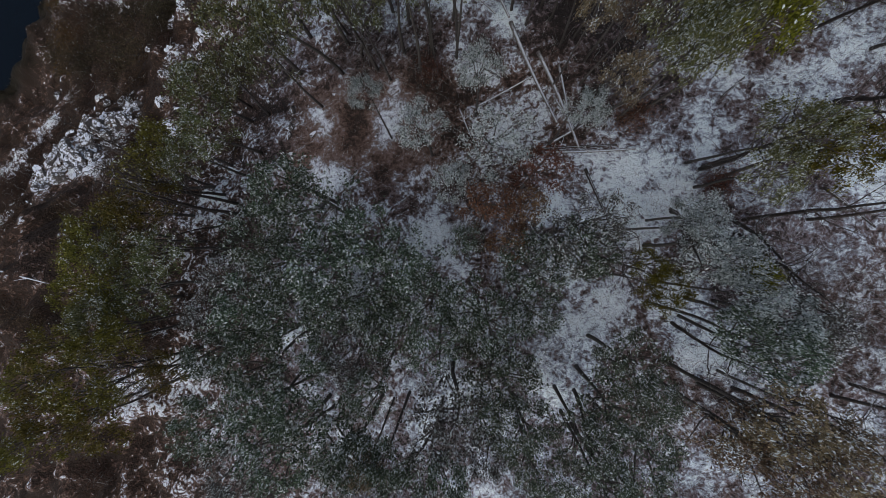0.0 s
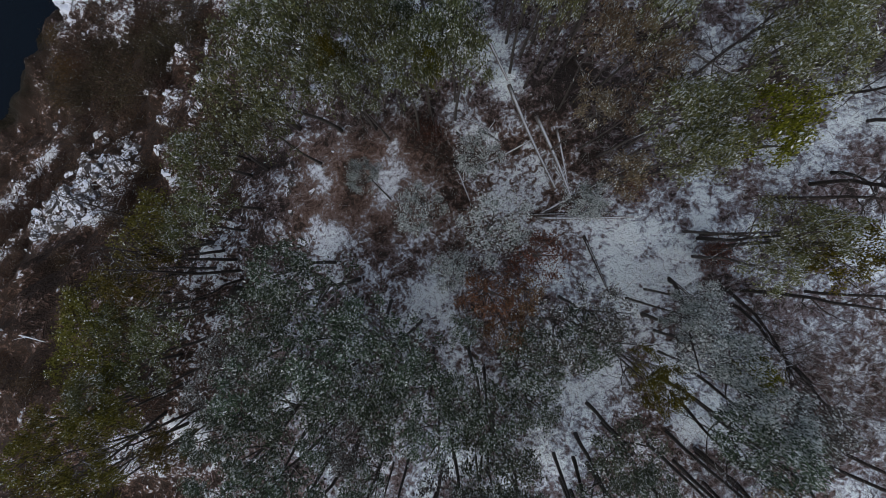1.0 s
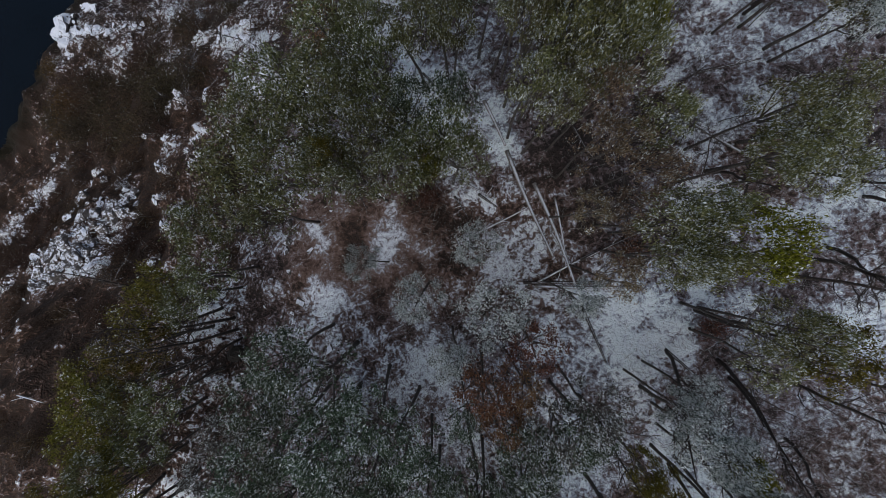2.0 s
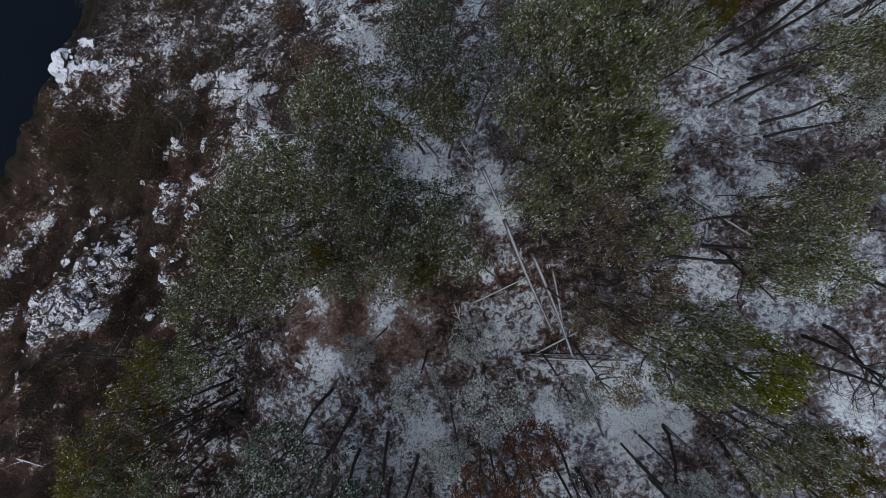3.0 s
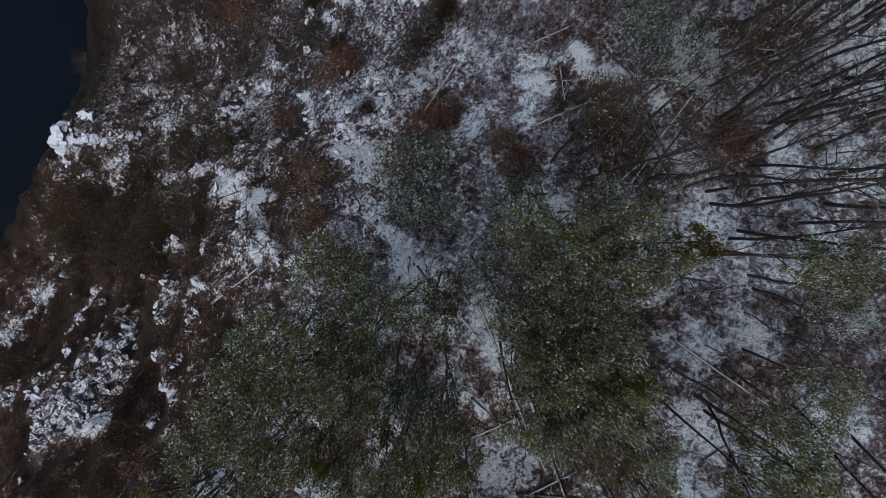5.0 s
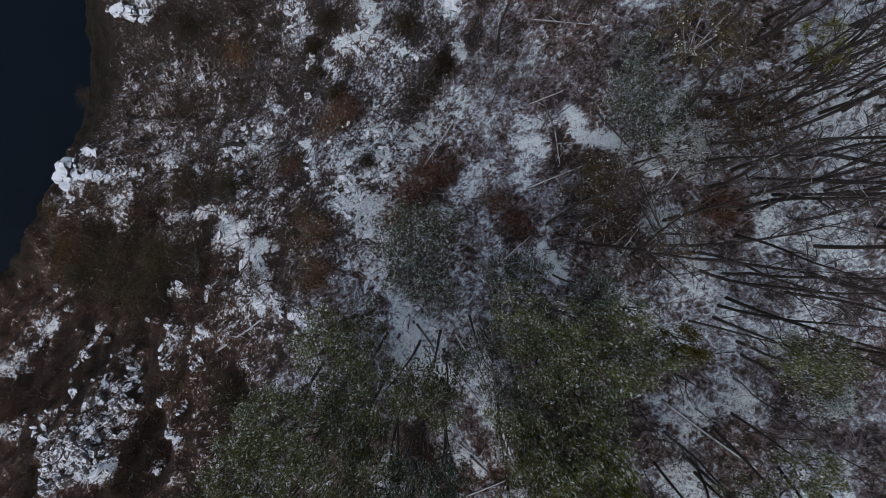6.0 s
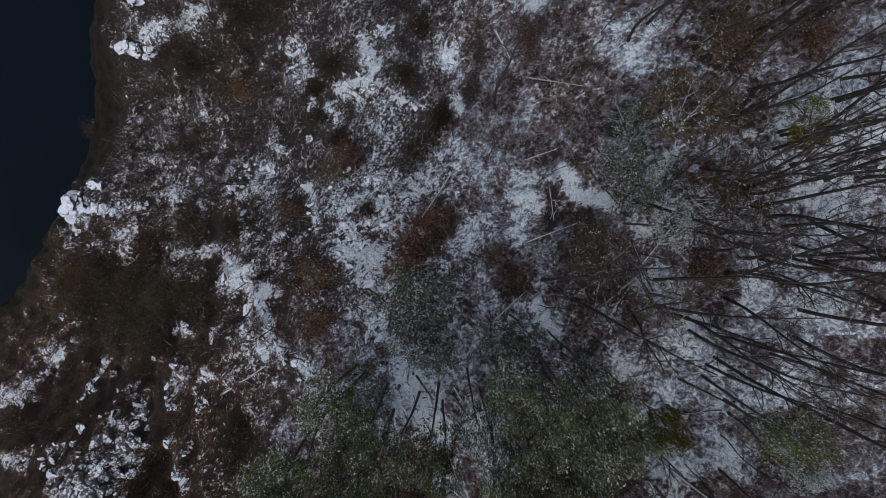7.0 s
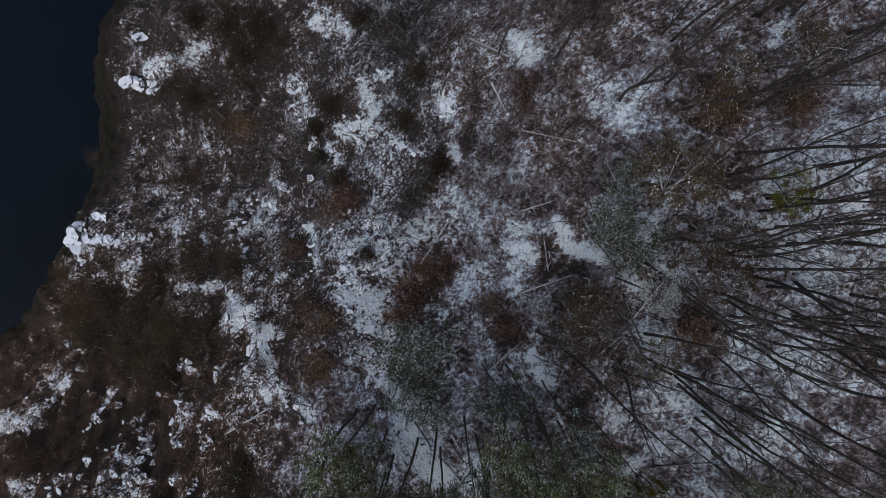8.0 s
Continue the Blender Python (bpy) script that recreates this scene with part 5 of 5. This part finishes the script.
def capped_rocks():
    """Snow-capped rocks that stand out along the ridges of deep snow."""
    rng = random.Random(31)

    def places(table):
        for x0, y0, x1, y1, wide, deep in table:
            for _ in range(int(2 + 1.1 * (math.hypot(x1 - x0, y1 - y0) + 2 * wide) * wide * deep)):
                f = rng.random()
                yield x0 + f * (x1 - x0) + rng.gauss(0, 0.6 * wide), y0 + f * (y1 - y0) + rng.gauss(0, 0.6 * wide)

    for x, y in places(SNOW_RIDGE + SNOW_UPPER + SNOW_MIDDLE):
        ob = new("boulder", CRAG_BLOCKS[rng.randrange(7)])
        ob.matrix_basis = rest(x, y, rng.uniform(0.16, 0.42), rng, long=rng.uniform(0.9, 1.7))
        tagged(ob, "small jagged rock under a cap of fresh snow", "boulder", "snow-capped rocks")
    verts, faces = [], []
    for x, y in places(SNOW_FLECKS + SNOW_LEDGES + SNOW_LOWER):
        me, m, base = CRAG_BLOCKS[rng.randrange(7)], rest(x, y, rng.uniform(0.16, 0.42), rng, long=rng.uniform(0.9, 1.7)), len(verts)
        verts += [m @ v.co for v in me.vertices]
        faces += [[base + i for i in p.vertices] for p in me.polygons]
    tagged(link_mesh("ledge_rocks", verts, faces, MAT_CRAG), "snow-capped rocks strewn along the ledges of the slope", "stones", kind="stuff")


set_boulders()
outcrop()
capped_rocks()


def crag(blocks, label):
    """A rock tower of stacked angular blocks: x, y, z, size."""
    rng = random.Random(5)
    thing = new("crag")
    for x, y, z, size in blocks:
        ob = new("rock_block", CRAG_BLOCKS[rng.randrange(7)])
        ob.parent = thing
        ob.matrix_basis = Matrix.LocRotScale((x, y, z), Euler((rng.gauss(0, 0.25), rng.gauss(0, 0.25), rng.uniform(0, 6.28))), (size * 1.3, size * 1.3, size * 1.2))
        for _ in range(3 if size < 1.3 else 0):
            small = size * rng.uniform(0.28, 0.52)
            a, away = rng.uniform(0, 6.28), size * rng.uniform(0.5, 1.35)
            ob = new("rock_block", CRAG_BLOCKS[rng.randrange(7)])
            ob.parent = thing
            ob.matrix_basis = Matrix.LocRotScale((x + away * math.cos(a), y + away * math.sin(a), z + size * rng.uniform(0.1, 0.9) - 0.5 * (away - size * 0.5)), Euler((rng.gauss(0, 0.5), rng.gauss(0, 0.5), rng.uniform(0, 6.28))), (small, small, small))
    return tagged(thing, label, "rock")


crag([(-57.5, 39.6, -35.6, 0.9), (-56.6, 40.6, -35.2, 1.0), (-56.1, 41.6, -35.6, 0.8), (-56.4, 38.6, -35.6, 1.0), (-55.8, 37.4, -36.0, 0.9), (-55.2, 36.4, -36.6, 0.7), (-55.0, 39.6, -35.6, 0.8),
      (-53.6, 39.4, -35.4, 0.8), (-52.2, 39.6, -35.2, 0.9), (-51.0, 39.2, -35.0, 0.9), (-49.6, 38.8, -34.8, 0.7), (-53.4, 43.2, -35.6, 0.6), (-51.8, 42.9, -35.4, 0.6), (-56.4, 39.6, -38.6, 2.4), (-51.8, 39.4, -37.8, 2.2)],
     "snow-covered rock pinnacle at the edge of the cliff")
crag([(-47.1, 62.8, -33.6, 0.6), (-46.0, 63.1, -33.4, 0.5), (-44.9, 62.8, -33.5, 0.5), (-43.4, 61.4, -33.6, 0.4), (-42.4, 62.5, -33.5, 0.5), (-40.4, 63.5, -33.3, 0.5), (-38.0, 64.2, -33.0, 0.5), (-45.0, 69.3, -33.6, 0.5),
      (-46.0, 63.0, -34.8, 1.0), (-42.6, 62.6, -34.8, 1.0), (-39.2, 63.8, -34.4, 0.9), (-45.0, 69.3, -34.6, 0.9)],
     "snow-covered rock shoulder at the edge of the cliff")


def stones():
    rs = np.random.RandomState(9)
    n = 4800
    x, y = rs.uniform(-76, -2, n), rs.uniform(-6, 78, n)
    keep = rs.uniform(0, 1, n) < np.clip(0.02 + 0.5 * spots(x, y, PATCHY, 1.2) * (x < -10) + 0.9 * bands(x, y, SNOW_BANDS), 0, 1) * (x > cliff_edge(y) + 0.5)
    x, y = x[keep], y[keep]
    n = len(x)
    c = np.stack([x, y, height(x, y) + 0.04], -1)
    corner = np.array([[a, b, d] for d in (-1, 1) for a, b in ((-1, -1), (1, -1), (1, 1), (-1, 1))], float)
    s = np.minimum(rs.gamma(1.6, 0.07, n) + 0.05, 0.3)
    v = (corner[None] + rs.uniform(-0.6, 0.6, (n, 8, 3))) * np.array([1, 0.75, 0.55])
    a = rs.uniform(0, 6.28, n)
    ca, sa = np.cos(a)[:, None], np.sin(a)[:, None]
    tip = rs.normal(0, 0.5, n)
    ct, st = np.cos(tip)[:, None], np.sin(tip)[:, None]
    v = np.stack([v[..., 0], v[..., 1] * ct - v[..., 2] * st, v[..., 1] * st + v[..., 2] * ct], -1)
    v = np.stack([v[..., 0] * ca - v[..., 1] * sa, v[..., 0] * sa + v[..., 1] * ca, v[..., 2]], -1) * s[:, None, None] + c[:, None]
    box = np.array([(3, 2, 1, 0), (4, 5, 6, 7), (0, 1, 5, 4), (1, 2, 6, 5), (2, 3, 7, 6), (3, 0, 4, 7)])
    faces = (box[None] + 8 * np.arange(n)[:, None, None]).reshape(-1, 4).tolist()
    tagged(link_mesh("scree", v.reshape(-1, 3), faces, MAT_ROCK), "snow-dusted broken stones scattered over the slope", "stones", kind="stuff")


stones()


# ---- fallen logs ----
def fallen_log(x0, y0, x1, y1, girth, pale, rng):
    steps = 8
    xs, ys = np.linspace(x0, x1, steps + 1), np.linspace(y0, y1, steps + 1)
    z = height(xs, ys)
    line = np.linspace(z[0], z[-1], steps + 1)
    line = line + np.max(z - line) * 0.6 + 0.1
    side = rng.uniform(-0.012, 0.012) * math.hypot(x1 - x0, y1 - y0)
    pts = []
    for q in range(steps + 1):
        b = math.sin(math.pi * q / steps) * side * 2
        pts.append(Vector((xs[q] - b * (y1 - y0) * 0.1, ys[q] + b * (x1 - x0) * 0.1, line[q])))
    thing = new("fallen_log")
    bag = Bag()
    bag.tube(pts, taper(girth, girth * 0.55, steps + 1), 8)
    link_mesh("stem", bag.verts, bag.faces, MAT_PALE_BARK if pale else MAT_BARK, thing, smooth=True)
    for _ in range(4):
        q = rng.randrange(2, steps)
        bag = Bag()
        w = wander(rng, pts[q], Vector((rng.gauss(0, 1), rng.gauss(0, 1), 0.5)), rng.uniform(0.3, 1.0), 3, 0.2)
        bag.tube(w, taper(0.035, 0.012, 4), 4)
        link_mesh("branch_stub", bag.verts, bag.faces, MAT_LOG, thing)
    tagged(thing, "pale weathered fallen trunk lying across the snowy ground" if pale else "dark fallen trunk lying across the snowy ground", "log", "fallen logs")


log_rng = random.Random(21)
for row in LOGS:
    fallen_log(*row, log_rng)


# ---- a near-black lump added in place of a dark pit ----
def uprooted_stump(x, y):
    """A made-up near-black lump with root-like spikes round its rim, for a dark pit."""
    rng = random.Random(77)
    thing = new("uprooted_stump")
    thing.matrix_basis = stand(x, y, 0.6)
    bm = bmesh.new()
    bmesh.ops.create_icosphere(bm, subdivisions=3, radius=1.0)
    for v in bm.verts:
        v.co = Vector((v.co.x * 0.75, v.co.y * 0.62, 0.45 + v.co.z * 0.6)) + Vector(noise.noise_vector(v.co * 2.3)) * 0.16
    me = bpy.data.meshes.new("root_plate")
    bm.to_mesh(me)
    bm.free()
    me.materials.append(MAT_PIT_BLACK)
    plate = new("root_plate", me)
    plate.parent = thing
    for k in range(9):
        a = k * 0.7 + rng.uniform(-0.2, 0.2)
        q = wander(rng, Vector((0.5 * math.cos(a), 0.42 * math.sin(a), 0.5)), Vector((math.cos(a), math.sin(a), rng.uniform(-0.2, 0.5))), rng.uniform(0.5, 0.9), 4, 0.25)
        bag = Bag()
        bag.tube(q, taper(0.07, 0.015, 5), 5)
        link_mesh("root", bag.verts, bag.faces, MAT_PIT_BLACK, thing)
    tagged(thing, "added near-black lump with root-like spikes in place of a dark pit", "stump")


uprooted_stump(-17.8, 0.2)
